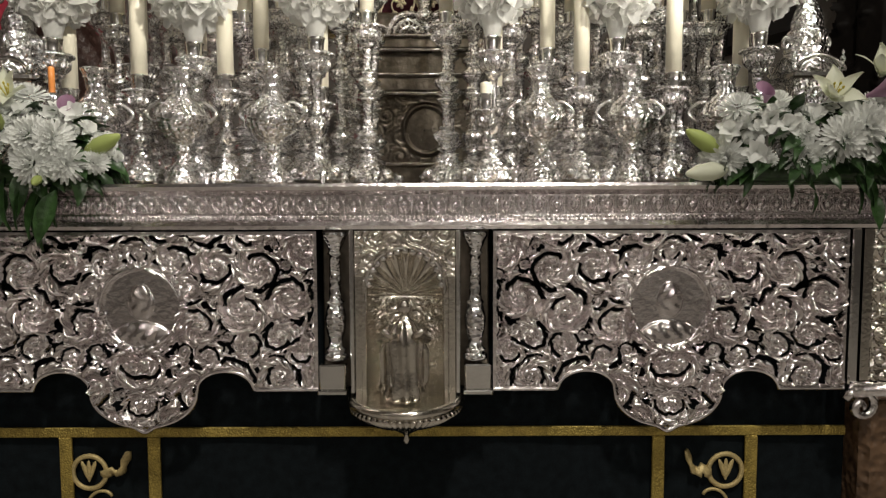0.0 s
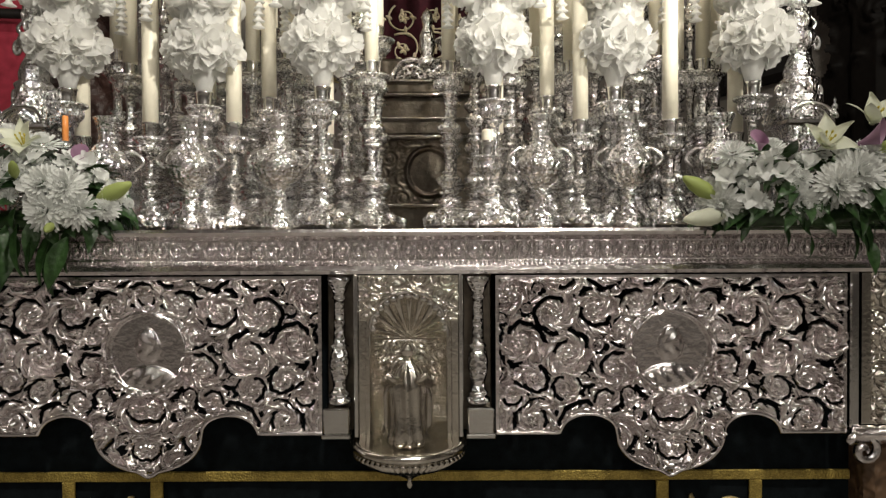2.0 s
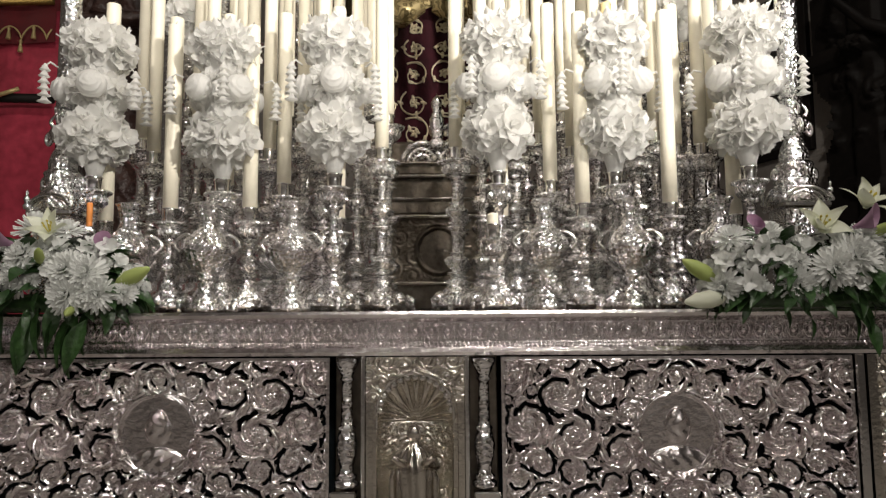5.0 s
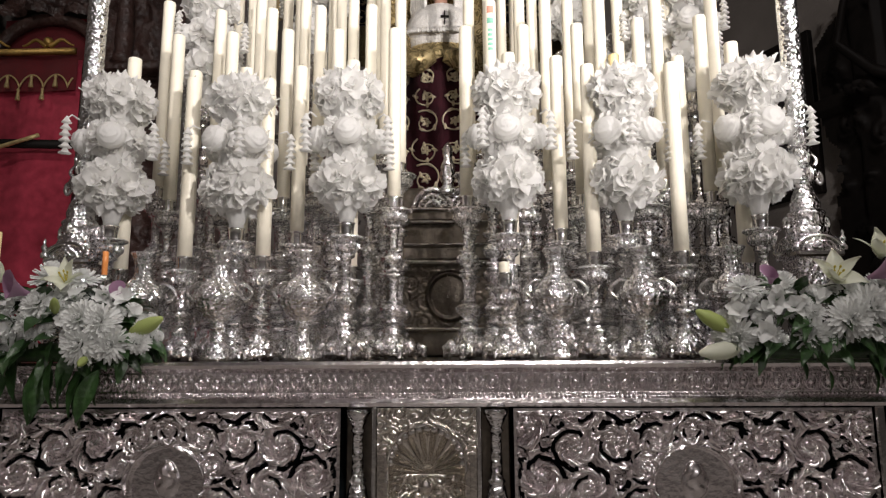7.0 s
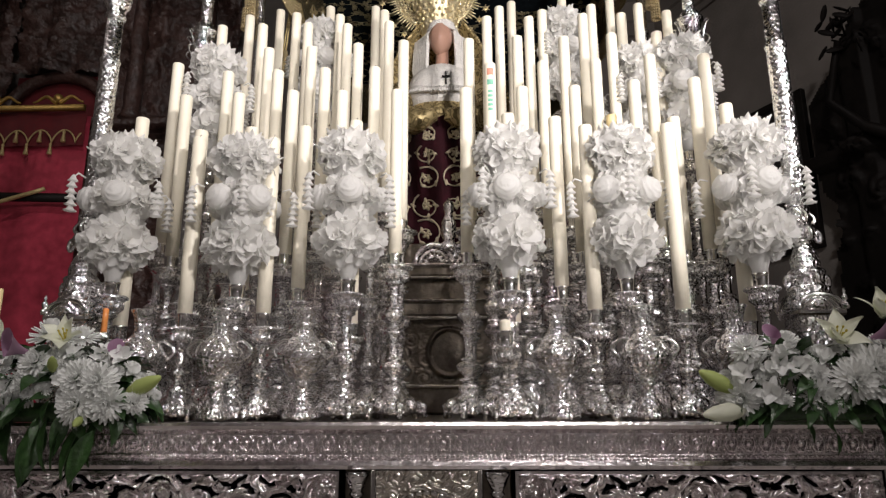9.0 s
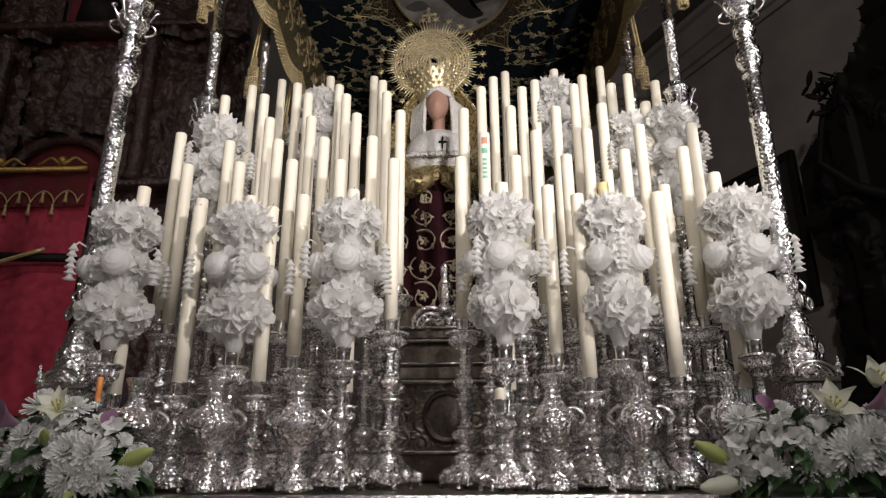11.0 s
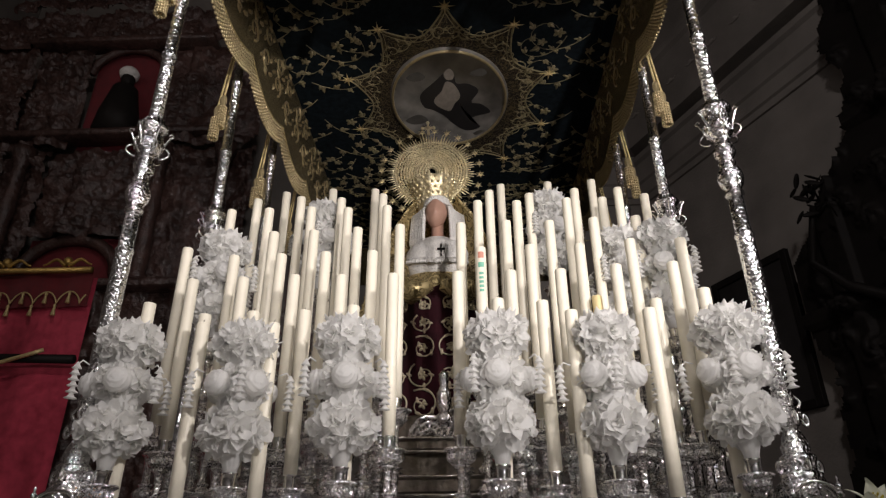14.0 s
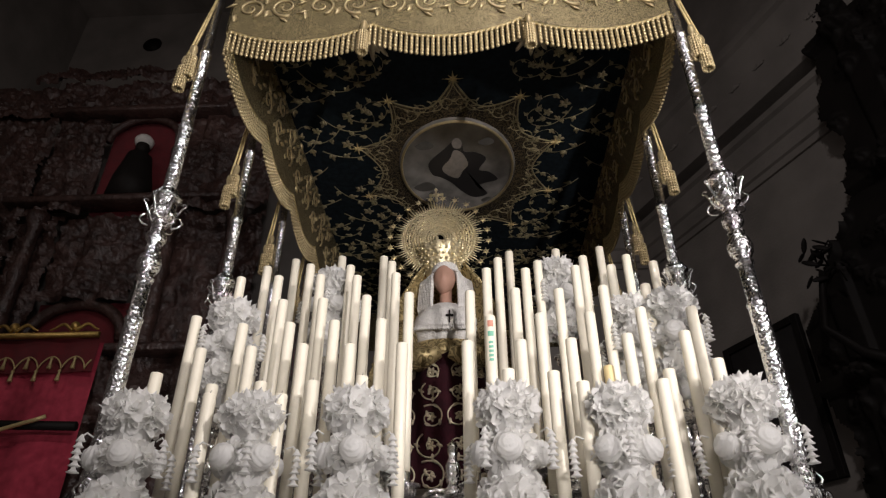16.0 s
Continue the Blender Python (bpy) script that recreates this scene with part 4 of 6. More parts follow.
bv, bf = [], []
for i in range(161):
    a = math.pi / 2 + 2 * math.pi * i / 160
    bv += [(*border_at(a), RZ - 0.004), (MX + 0.43 * math.cos(a), MY - 0.02 - 0.545 * math.sin(a), RZ - 0.004)]
bf = [(2 * i, 2 * i + 1, 2 * i + 3, 2 * i + 2) for i in range(160)]
part("border_ground", Geo().add(bv, bf), BAND_CLOTH, roof, "worked brown ground of the star border")
g = Geo()
for k in range(STARS):
    a0 = math.pi / 2 + 2 * math.pi * k / STARS
    pts, pts2 = [], []
    for i in range(17):
        t = i / 16
        a = a0 + 2 * math.pi / STARS * t
        r = 1 - 0.24 * math.sin(math.pi * t) ** 0.75
        pts.append((MX + 0.77 * r * math.cos(a), MY - 0.96 * r * math.sin(a), EZ))
        pts2.append((MX + 0.77 * r * 0.94 * math.cos(a), MY - 0.96 * r * 0.94 * math.sin(a), EZ))
    g.add(*tube(pts, 0.0062, 6))
    g.add(*tube(pts2, 0.003, 5))
    for t, s in ((0.12, 1), (0.36, -1), (0.64, 1), (0.88, -1)):
        a = a0 + 2 * math.pi / STARS * t
        bx, by = MX + 0.585 * math.cos(a), MY - 0.735 * math.sin(a)
        g.add(*tube([(bx + 0.06 * (1 - i / 22) * math.cos(s * i * 0.42 + a), by + 0.06 * (1 - i / 22) * math.sin(s * i * 0.42 + a), EZ) for i in range(21)], [0.0042 - 0.0001 * i for i in range(21)], 5))
        for q in range(3):
            g.add(*ball(1, 4, 6), Matrix.Translation((bx + 0.05 * math.cos(a + 2 * q), by + 0.05 * math.sin(a + 2 * q), EZ)) @ pose(0, 0, 0, 0, 0, 57 * (a + 2 * q)) @ Matrix.Diagonal((0.022, 0.008, 0.005, 1)))
part("star_border", g, THREAD, roof, "gold embroidered ten-pointed border")
sg = Geo()
for i in range(8):
    a = math.pi / 4 * i
    L = 0.075 if i % 2 == 0 else 0.05
    sg.add([(0.010 * math.cos(a + 1.57), 0.010 * math.sin(a + 1.57), 0), (L * math.cos(a), L * math.sin(a), 0.002), (0.010 * math.cos(a - 1.57), 0.010 * math.sin(a - 1.57), 0), (0.01 * math.cos(a), 0.01 * math.sin(a), -0.010)], [(0, 1, 3), (1, 2, 3)])
sg.add(*ball(0.014, 4, 8))
sm = mesh_of("star", sg, GOLD, False)
for x, y in star_pts:
    part("star", sm, None, roof).location = (x, y, EZ - 0.008)
med = part("painted_medallion", Geo().add(*lathe([(0.0001, -0.004), (0.97, -0.004), (0.985, -0.02), (1.0, -0.025), (1.04, -0.02), (1.05, 0.0)], 64)), [PAINT_SKY], roof, "oval painting of a plain cloaked shape on clouds")
med.location = (MX, MY - 0.02, RZ)
med.scale = (0.43, 0.545, 1)
rim_ = part("gilt_rim", Geo().add(*torus(1.0, 0.024, 64, 8)), GOLD_BEAD, med)
rim_.scale, rim_.location = (1, 1, 0.5), (0, 0, -0.022)


def blob(points, z, n=60):
    """A flat shape with a soft closed outline through a few points."""
    P = np.array(points, float)
    k = len(P)
    out = []
    for i in range(n):
        t = i / n * k
        j, u = int(t), t - int(t)
        p0, p1, p2, p3 = P[(j - 1) % k], P[j % k], P[(j + 1) % k], P[(j + 2) % k]
        q = 0.5 * (2 * p1 + (p2 - p0) * u + (2 * p0 - 5 * p1 + 4 * p2 - p3) * u * u + (3 * p1 - p0 - 3 * p2 + p3) * u**3)
        out.append((q[0], q[1], z))
    c = P.mean(0)
    v = out + [(c[0], c[1], z)]
    return v, [(i, n, (i + 1) % n) for i in range(n)]


part("cloak", Geo().add(*blob([(-0.02, -0.60), (-0.22, -0.42), (-0.50, -0.14), (-0.46, 0.12), (-0.30, 0.20), (-0.10, 0.34), (0.05, 0.52), (0.30, 0.70), (0.56, 0.62), (0.36, 0.44), (0.50, 0.36), (0.74, 0.28), (0.58, 0.10), (0.40, 0.04), (0.52, -0.20), (0.34, -0.34), (0.14, -0.36), (0.10, -0.52)], -0.008, 120)), PAINT_DARK, med)
part("dress", Geo().add(*blob([(-0.04, -0.40), (-0.12, -0.22), (-0.26, -0.04), (-0.22, 0.10), (0.0, 0.22), (0.10, 0.06), (0.20, -0.10), (0.10, -0.34)], -0.011)), PAINT_PALE, med)
part("veil", Geo().add(*blob([(0.02, -0.66), (-0.07, -0.58), (-0.04, -0.46), (0.07, -0.45), (0.10, -0.57)], -0.013)), PAINT_PALE, med)
for cx, cy, q in ((-0.55, -0.50, 0.16), (0.52, -0.55, 0.14), (-0.62, 0.42, 0.2), (0.55, 0.78, 0.12)):
    part("cloud", Geo().add(*blob([(cx - q, cy), (cx - 0.4 * q, cy + 0.5 * q), (cx + 0.6 * q, cy + 0.4 * q), (cx + q, cy - 0.1 * q), (cx + 0.2 * q, cy - 0.6 * q)], -0.0065)), PAINT_CLOUD, med)
rnd = random.Random(4)


def vine(g, x, y, a, size, hand):
    """A curling stem with paired leaves, a tendril and a flower at its heart."""
    px, py, pts = x, y, []
    for i in range(24):
        pts.append((px, py, EZ))
        a += hand * (0.03 + 0.017 * i)
        px += size * 0.055 * math.cos(a)
        py += size * 0.055 * math.sin(a)
        if i % 3 == 1 and i < 20:
            b = a + (1 if i % 2 else -1) * rnd.uniform(0.7, 1.1)
            L = size * rnd.uniform(0.08, 0.13)
            for w, q in ((0.0, 1.0), (0.5, 0.6), (-0.5, 0.6)):
                g.add(*ball(1, 3, 6), Matrix.Translation((px + L * 0.6 * q * math.cos(b + w), py + L * 0.6 * q * math.sin(b + w), EZ)) @ pose(0, 0, 0, 0, 0, math.degrees(b + w)) @ Matrix.Diagonal((L * 0.55 * q, L * 0.17, 0.006, 1)))
    g.add(*tube(pts, [0.0036 * (1 - i / 40) for i in range(24)], 5))
    for i in range(5):
        b = i * 1.257
        g.add(*ball(1, 3, 6), Matrix.Translation((px + 0.035 * size * math.cos(b), py + 0.035 * size * math.sin(b), EZ)) @ pose(0, 0, 0, 0, 0, math.degrees(b)) @ Matrix.Diagonal((0.045 * size, 0.024 * size, 0.007, 1)))


for s in (-1, 1):
    g = Geo()
    k = 0
    for y in np.arange(0.55, 4.45, 0.20):
        k += 1
        h = 1 if k % 2 else -1
        for xo, size in ((0.98, 0.62), (0.82, 0.50)) + (((0.68, 0.42),) if y < 1.15 or y > 2.9 else ()):
            if xo < 0.9 and 1.55 < y < 2.5:
                continue
            vine(g, MX + s * (xo + rnd.uniform(-0.03, 0.03)), y + rnd.uniform(-0.04, 0.04), math.pi / 2 + s * h * rnd.uniform(0.3, 1.0), size, s * h)
    tagged(part("vine_embroidery", g, THREAD, roof, "old gold vine and flower embroidery"), kind="stuff")
g = Geo()
for x in np.arange(-0.7, 0.75, 0.2):
    vine(g, MX + x, 3.5 + rnd.uniform(-0.2, 0.2), rnd.uniform(0, 3), 0.6, rnd.choice([-1, 1]))
    if abs(x) < 0.45:
        vine(g, MX + x, 0.50, math.pi / 2 + 3.1 * x, 0.42, 1 if x > 0 else -1)
tagged(part("vine_embroidery", g, THREAD, roof, "old gold vine and flower embroidery"), kind="stuff")
# two large leaf sprays near the front edge
for s in (-1, 1):
    g = Geo()
    for i in range(9):
        b = -1.57 + (i - 4) * 0.5
        L = 0.17 - 0.012 * abs(i - 4)
        for w, q in ((0, 1.0), (0.28, 0.72), (-0.28, 0.72)):
            g.add(*ball(1, 4, 8), Matrix.Translation((MX + s * 0.50 + L * q * 0.7 * math.cos(b + w), 0.68 - L * q * 0.7 * math.sin(b + w), EZ)) @ pose(0, 0, 0, 0, 0, -math.degrees(b + w)) @ Matrix.Diagonal((L * q * 0.6, 0.018, 0.008, 1)))
    for k in (-1, 1):
        g.add(*tube([(MX + s * 0.50 + k * (0.05 + 0.012 * i), 0.72 + 0.09 * math.sin(i * 0.35) - 0.01 * i, EZ) for i in range(18)], [0.012 - 0.0004 * i for i in range(18)], 6))
    tagged(part("leaf_spray", g, THREAD_PALE, roof, "large gold embroidered leaf spray"), kind="stuff")

# ---- the statue on its pedestal ----
ped = thing("pedestal", "stepped toned silver pedestal with a scrolled crest", "pedestal")
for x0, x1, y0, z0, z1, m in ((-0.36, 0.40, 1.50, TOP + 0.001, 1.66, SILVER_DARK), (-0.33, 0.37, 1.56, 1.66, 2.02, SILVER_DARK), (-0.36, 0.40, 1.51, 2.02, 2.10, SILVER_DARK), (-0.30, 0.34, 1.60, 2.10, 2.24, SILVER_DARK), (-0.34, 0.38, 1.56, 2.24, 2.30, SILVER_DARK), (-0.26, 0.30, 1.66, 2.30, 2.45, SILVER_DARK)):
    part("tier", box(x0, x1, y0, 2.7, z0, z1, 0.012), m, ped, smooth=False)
PF = scroll_field(31, -0.5, 0.5, 1.6, 2.1, 0.08, None)


def pedestal_height(X, Z):
    r = np.hypot((X - 0.02) / 0.11, (Z - 1.84) / 0.12)
    frame = 0.02 * np.clip(1 - np.abs(r - 1) / 0.14, 0, 1) ** 0.5
    return np.where(r < 0.9, 0.008 * np.clip(1 - r, 0, 1), np.maximum(frame, 0.22 * PF(X, Z)[0]))


part("relief_panel", relief(-0.30, 0.34, 1.68, 2.0, 110, 70, pedestal_height, lambda X, Z: X > -9), SILVER_DARK, ped, "toned silver panel with an oval").location.y = 1.555
for z, y, q in ((2.012, 1.50, 0.012), (2.105, 1.50, 0.008), (2.235, 1.55, 0.010), (2.305, 1.55, 0.010), (1.665, 1.49, 0.012)):
    part("tier_moulding", tube([(-0.37, y, z), (0.41, y, z)], q, 8), SILVER_PLAIN, ped, "polished silver moulding")
for s in (-1, 1):
    g = Geo()
    for q, w in ((0.105, 0.016), (0.075, 0.012), (0.045, 0.012)):
        g.add(*tube([(0.02 + s * 0.085 + q * math.cos(a), 1.60, 2.31 + 1.1 * q * math.sin(a)) for a in np.linspace(0, math.pi, 18)], w, 8))
    shell = part("crest_shell", g, SILVER, ped, "silver shell-shaped crest")
    for i in range(9):
        a = math.pi * (i + 0.5) / 9
        part("shell_rib", tube([(0.02 + s * 0.085 + 0.02 * math.cos(a), 1.60, 2.31 + 0.02 * math.sin(a)), (0.02 + s * 0.085 + 0.095 * math.cos(a), 1.605, 2.31 + 0.10 * math.sin(a))], [0.004, 0.010], 6), SILVER, shell)
g = Geo().add(*lathe([(0.05, 2.38), (0.06, 2.42), (0.03, 2.45), (0.045, 2.5), (0.040, 2.56), (0.022, 2.6), (0.030, 2.63), (0.026, 2.67), (0.0001, 2.70)], 14), Matrix.Translation((0.015, 1.62, 0)))
part("finial", g, SILVER, ped, "silver crest finial")

VX, VY = -0.04, 2.18
g = Geo()
# skirt and robe
v, f = lathe([(0.42, 2.451), (0.40, 2.6), (0.36, 2.9), (0.30, 3.2), (0.23, 3.40), (0.21, 3.5)], 40)
v = [(x * (1 + 0.04 * math.cos(9 * math.atan2(y, x))), y * 0.75 * (1 + 0.04 * math.cos(9 * math.atan2(y, x))), z) for x, y, z in v]
g.add(v, f, k=0)
# sash and sleeves
v, f = lathe([(0.22, 3.36), (0.235, 3.40), (0.235, 3.46), (0.21, 3.50)], 30)
g.add([(x, y * 0.8, z) for x, y, z in v], f, k=1)
for s in (-1, 1):
    g.add(*tube([(s * 0.26, -0.02, 3.62), (s * 0.30, -0.14, 3.40), (s * 0.16, -0.26, 3.30), (s * 0.03, -0.28, 3.34)], [0.09, 0.10, 0.085, 0.04], 12), k=1)
# lace breast with draped folds and a frilled hem
v, f = ball(1, 14, 36)
g.add([(x * 0.235, y * 0.19, z * 0.20) for x, y, z in v], f, Matrix.Translation((0, -0.03, 3.60)), k=2)
for i in range(44):
    a = math.pi + math.pi * (i + 0.5) / 44
    drop = 3.585 - 0.045 * math.sin(a - math.pi) ** 2
    g.add(*tube([(0.222 * math.cos(a), -0.04 + 0.178 * math.sin(a), drop + 0.02), (0.236 * math.cos(a), -0.042 + 0.196 * math.sin(a), drop - 0.022)], [0.008, 0.012 + 0.005 * (i % 2)], 6, 0.5), k=2)
for i in range(12):
    w = 1 - 0.028 * i
    g.add(*tube([(0.232 * math.cos(a) * w, -0.03 + (0.20 - 0.006 * i) * math.sin(a) * w, 3.565 + 0.018 * i + 0.004 * math.sin(5 * a + i) - 0.03 * math.sin(a) ** 2) for a in np.linspace(math.pi * 0.98, 2.02 * math.pi, 18)], 0.010, 6, 0.6), k=2)
# neck and face, kept plain
g.add(*lathe([(0.060, 3.70), (0.044, 3.80), (0.044, 3.90)], 16), Matrix.Translation((0.0, -0.06, 0)), k=3)
v, f = ball(1, 22, 32)
fv = []
for x, y, z in v:
    px, py, pz = x * 0.079 * (1 - 0.26 * max(0, -z) ** 1.5), y * 0.098, z * 0.116
    if y < 0:
        nose = math.exp(-((px / 0.012) ** 2)) * max(0, min(1, (0.025 - pz) / 0.055)) * (pz > -0.036)
        brow = math.exp(-(((abs(px) - 0.030) / 0.020) ** 2) - ((pz - 0.012) / 0.014) ** 2)
        mouth = math.exp(-((px / 0.020) ** 2) - ((pz + 0.058) / 0.010) ** 2)
        py += -0.018 * nose + 0.010 * brow - 0.005 * mouth
    fv.append((px, py, pz))
g.add(fv, f, pose(-0.008, -0.095, 3.968, 6, 3, 0), k=3)
# pleated veil: a band over the brow and straight folds at both sides
for i in range(9):
    h = 0.006 * i
    g.add(*tube([((0.094 - 0.002 * i) * math.cos(a), -0.075 + 0.09 * math.sin(a) * (1 - 0.02 * i), 4.028 + h) for a in np.linspace(math.pi * 0.95, 2.05 * math.pi, 16)], 0.011, 6), k=2)
for s in (-1, 1):
    for i in range(8):
        x, y = s * (0.092 + 0.013 * i), -0.10 + 0.016 * i
        g.add(*tube([(s * (0.070 + 0.005 * i), y + 0.01, 4.060 - 0.004 * i), (x * 0.98, y, 4.0), (x + s * 0.004, y - 0.01, 3.90), (x + s * 0.008, y - 0.02, 3.78), (x * 0.97, y - 0.05 + 0.004 * i, 3.69)], [0.012, 0.015, 0.015, 0.015, 0.012], 8), k=2)
v, f = ball(1, 8, 20)
g.add([(x * 0.118, y * 0.115, z * 0.05) for x, y, z in v], f, Matrix.Translation((0, -0.02, 4.045)), k=2)


# scrolling stems, leaves and flowers worked on the front of the robe
def on_robe(u, z):
    r = 0.42 - (z - 2.45) * 0.125 - 0.09 * max(0, z - 3.0)
    a = -math.pi / 2 + u / r
    w = r * (1 + 0.04 * math.cos(9 * a)) + 0.006
    return (w * math.cos(a), 0.75 * w * math.sin(a), z)


for s in (-1, 1):
    for z, r, h in ((2.56, 0.10, 1), (2.74, 0.09, -1), (2.92, 0.085, 1), (3.09, 0.07, -1), (3.23, 0.055, 1)):
        for cx, q in ((0.085, 1.0), (0.24, 0.8)):
            pts = [on_robe(s * (cx + q * r * (1 - i / 34) * math.cos(h * i * 0.30 + 1)), z + q * r * (1 - i / 34) * math.sin(h * i * 0.30 + 1)) for i in range(30)]
            g.add(*tube(pts, [0.006 - 0.0001 * i for i in range(30)], 5), k=5)
            for i in (3, 9, 14, 20):
                p = Vector(pts[i])
                g.add(*ball(1, 4, 6), Matrix.Translation(p) @ pose(0, 0, 0, 0, 50 * i * s, 0) @ Matrix.Diagonal((0.022 * q, 0.006, 0.010 * q, 1)), k=5)
            for i in range(5):
                g.add(*ball(1, 4, 6), Matrix.Translation(on_robe(s * cx + 0.016 * math.cos(i * 1.257), z + 0.016 * math.sin(i * 1.257))) @ pose(0, 0, 0, 0, -72 * i, 0) @ Matrix.Diagonal((0.016, 0.007, 0.009, 1)), k=5)
# mantle spreading behind
MN = 24
mv, mf = [], []
for j, (z, w, d) in enumerate(((4.12, 0.14, 0.10), (4.0, 0.23, 0.12), (3.85, 0.31, 0.14), (3.68, 0.38, 0.16), (3.45, 0.46, 0.20), (3.0, 0.58, 0.30), (2.5, 0.70, 0.45))):
    for i in range(MN + 1):
        a = math.pi * i / MN
        mv.append((w * math.cos(a) * (1 + 0.02 * math.cos(a * 14)), 0.0 + d * math.sin(a) - 0.05 * abs(math.cos(a)), z))
for j in range(6):
    for i in range(MN):
        mf.append((j * (MN + 1) + i, j * (MN + 1) + i + 1, (j + 1) * (MN + 1) + i + 1, (j + 1) * (MN + 1) + i))
g.add(mv, mf, k=1)
for s in (0, MN):
    edge = [mv[j * (MN + 1) + s] for j in range(7)]
    for j in range(6):
        for i in range(9):
            p = Vector(edge[j]).lerp(Vector(edge[j + 1]), i / 9)
            g.add(*ball(1, 4, 6), Matrix.Translation(p) @ pose(0, 0, 0, 30 * i, 40 * i, 0) @ Matrix.Diagonal((0.016, 0.008, 0.012, 1)), k=1)
# pectoral cross
g.add(*box(0.028, 0.036, -0.235, -0.222, 3.57, 3.66, 0.002), k=4)
g.add(*box(0.006, 0.058, -0.236, -0.223, 3.615, 3.628, 0.002), k=4)
statue = part("statue", g, [ROBE, MANTLE, LACE, SKIN, BLACK_WOOD, THREAD_PALE], None, "dressed statue with white lace veil and gold embroidered robe")
tagged(statue, "", "statue")
statue.location = (VX, VY, 0)

crown = thing("crown", "gilt crown with a round starred halo on the statue", "crown")
CXH, CYH, CZH = -0.090, 2.17, 4.375
g = Geo()
for r, t in ((0.10, 0.010), (0.235, 0.008), (0.165, 0.007)):
    g.add(*torus(r, t, 48, 8), pose(0, 0, 0, 90, 0, 0))
hr = random.Random(3)
for r in (0.12, 0.14, 0.16, 0.18, 0.20, 0.22):
    g.add(*torus(r, 0.0065, 48, 6), pose(0, 0.006, 0, 90, 0, 0))
for i in range(60):
    a = 2 * math.pi * i / 60
    for q in range(-3, 9):
        r = 0.092 + 0.0175 * q
        b = a + 0.052 * (q % 2)
        h = 1 if (i + q) % 2 else -1
        c = Matrix.Translation((r * math.cos(b), hr.uniform(-0.006, 0.006), r * math.sin(b))) @ pose(0, 0, 0, hr.uniform(-25, 25), -math.degrees(b) + h * 40, 0)
        g.add(*ball(1, 4, 6), c @ Matrix.Diagonal((0.013, 0.006, 0.006 + 0.003 * hr.random(), 1)))
        g.add(BEAD[0], BEAD[1], Matrix.Translation((r * math.cos(b + 0.05), -0.008, r * math.sin(b + 0.05))) @ Matrix.Diagonal((0.0055, 0.0055, 0.0055, 1)))
part("halo_lace", g, GOLD_CROWN, crown, "pierced gilt halo")
g = Geo()
for i in range(96):
    a = 2 * math.pi * i / 96
    L = (0.262, 0.285, 0.300, 0.285)[i % 4] + 0.025 * max(0, math.sin(a)) * (i % 8 < 4)
    g.add(*tube([(0.235 * math.cos(a), 0, 0.235 * math.sin(a)), (L * math.cos(a), 0, L * math.sin(a))], [0.0075, 0.003], 5))
tagged(part("ray", g, GOLD_CROWN, crown), kind="stuff")
st = Geo()
for i in range(12):
    a = math.pi / 6 * i
    L = 0.033 if i % 2 else 0.02
    st.add([(0.006 * math.cos(a + 1.57), 0, 0.006 * math.sin(a + 1.57)), (L * math.cos(a), 0, L * math.sin(a)), (0.006 * math.cos(a - 1.57), 0, 0.006 * math.sin(a - 1.57)), (0.004 * math.cos(a), -0.007, 0.004 * math.sin(a))], [(0, 3, 1), (1, 3, 2)])
stm = mesh_of("star", st, GOLD_CROWN, False)
for i in range(24):
    a = math.pi / 2 + 2 * math.pi * (i + 0.5) / 24
    if math.sin(a) > -0.82:
        part("star", stm, None, crown).location = (0.325 * math.cos(a), -0.002, 0.325 * math.sin(a))
g = Geo().add(*box(-0.008, 0.008, -0.008, 0.008, 0.30, 0.40, 0.003)).add(*box(-0.036, 0.036, -0.008, 0.008, 0.350, 0.366, 0.003))
for x, z in ((0, 0.402), (-0.038, 0.358), (0.038, 0.358), (0, 0.31)):
    g.add(*ball(0.013, 5, 8), Matrix.Translation((x, 0, z)))
for a in (0.78, 2.36, 3.93, 5.5):
    g.add(*tube([(0, 0, 0.358), (0.026 * math.cos(a), 0, 0.358 + 0.026 * math.sin(a))], [0.005, 0.001], 5))
part("cross", g, GOLD_CROWN, crown)
v, f = lathe([(0.095, -0.30), (0.104, -0.295), (0.100, -0.27), (0.108, -0.25), (0.112, -0.20), (0.128, -0.15), (0.150, -0.105), (0.146, -0.10), (0.120, -0.15), (0.10, -0.2)], 44)
g = Geo().add([(x * (1 + 0.05 * math.cos(11 * math.atan2(y, x))), y * (1 + 0.05 * math.cos(11 * math.atan2(y, x))), z) for x, y, z in v], f)
for i in range(22):
    a = 2 * math.pi * i / 22
    for k in range(5):
        g.add(*ball(0.011, 4, 6), Matrix.Translation(((0.108 + 0.009 * k) * math.cos(a + 0.14 * (k % 2)), (0.108 + 0.009 * k) * math.sin(a + 0.14 * (k % 2)), -0.25 + 0.034 * k)))
    if i % 2 == 0:
        g.add(*ball(0.012, 5, 7, 1.7), Matrix.Translation((0.148 * math.cos(a), 0.148 * math.sin(a), -0.09)))
        g.add(*ball(0.008, 5, 7), Matrix.Translation((0.152 * math.cos(a), 0.152 * math.sin(a), -0.066)))
part("circlet", g, GOLD_CROWN, crown).location = (0.01, 0.0, -0.0)
crown.matrix_world = pose(CXH, CYH, CZH, 0, -3, 0) @ Matrix.Diagonal((1.15, 1.15, 1.15, 1))


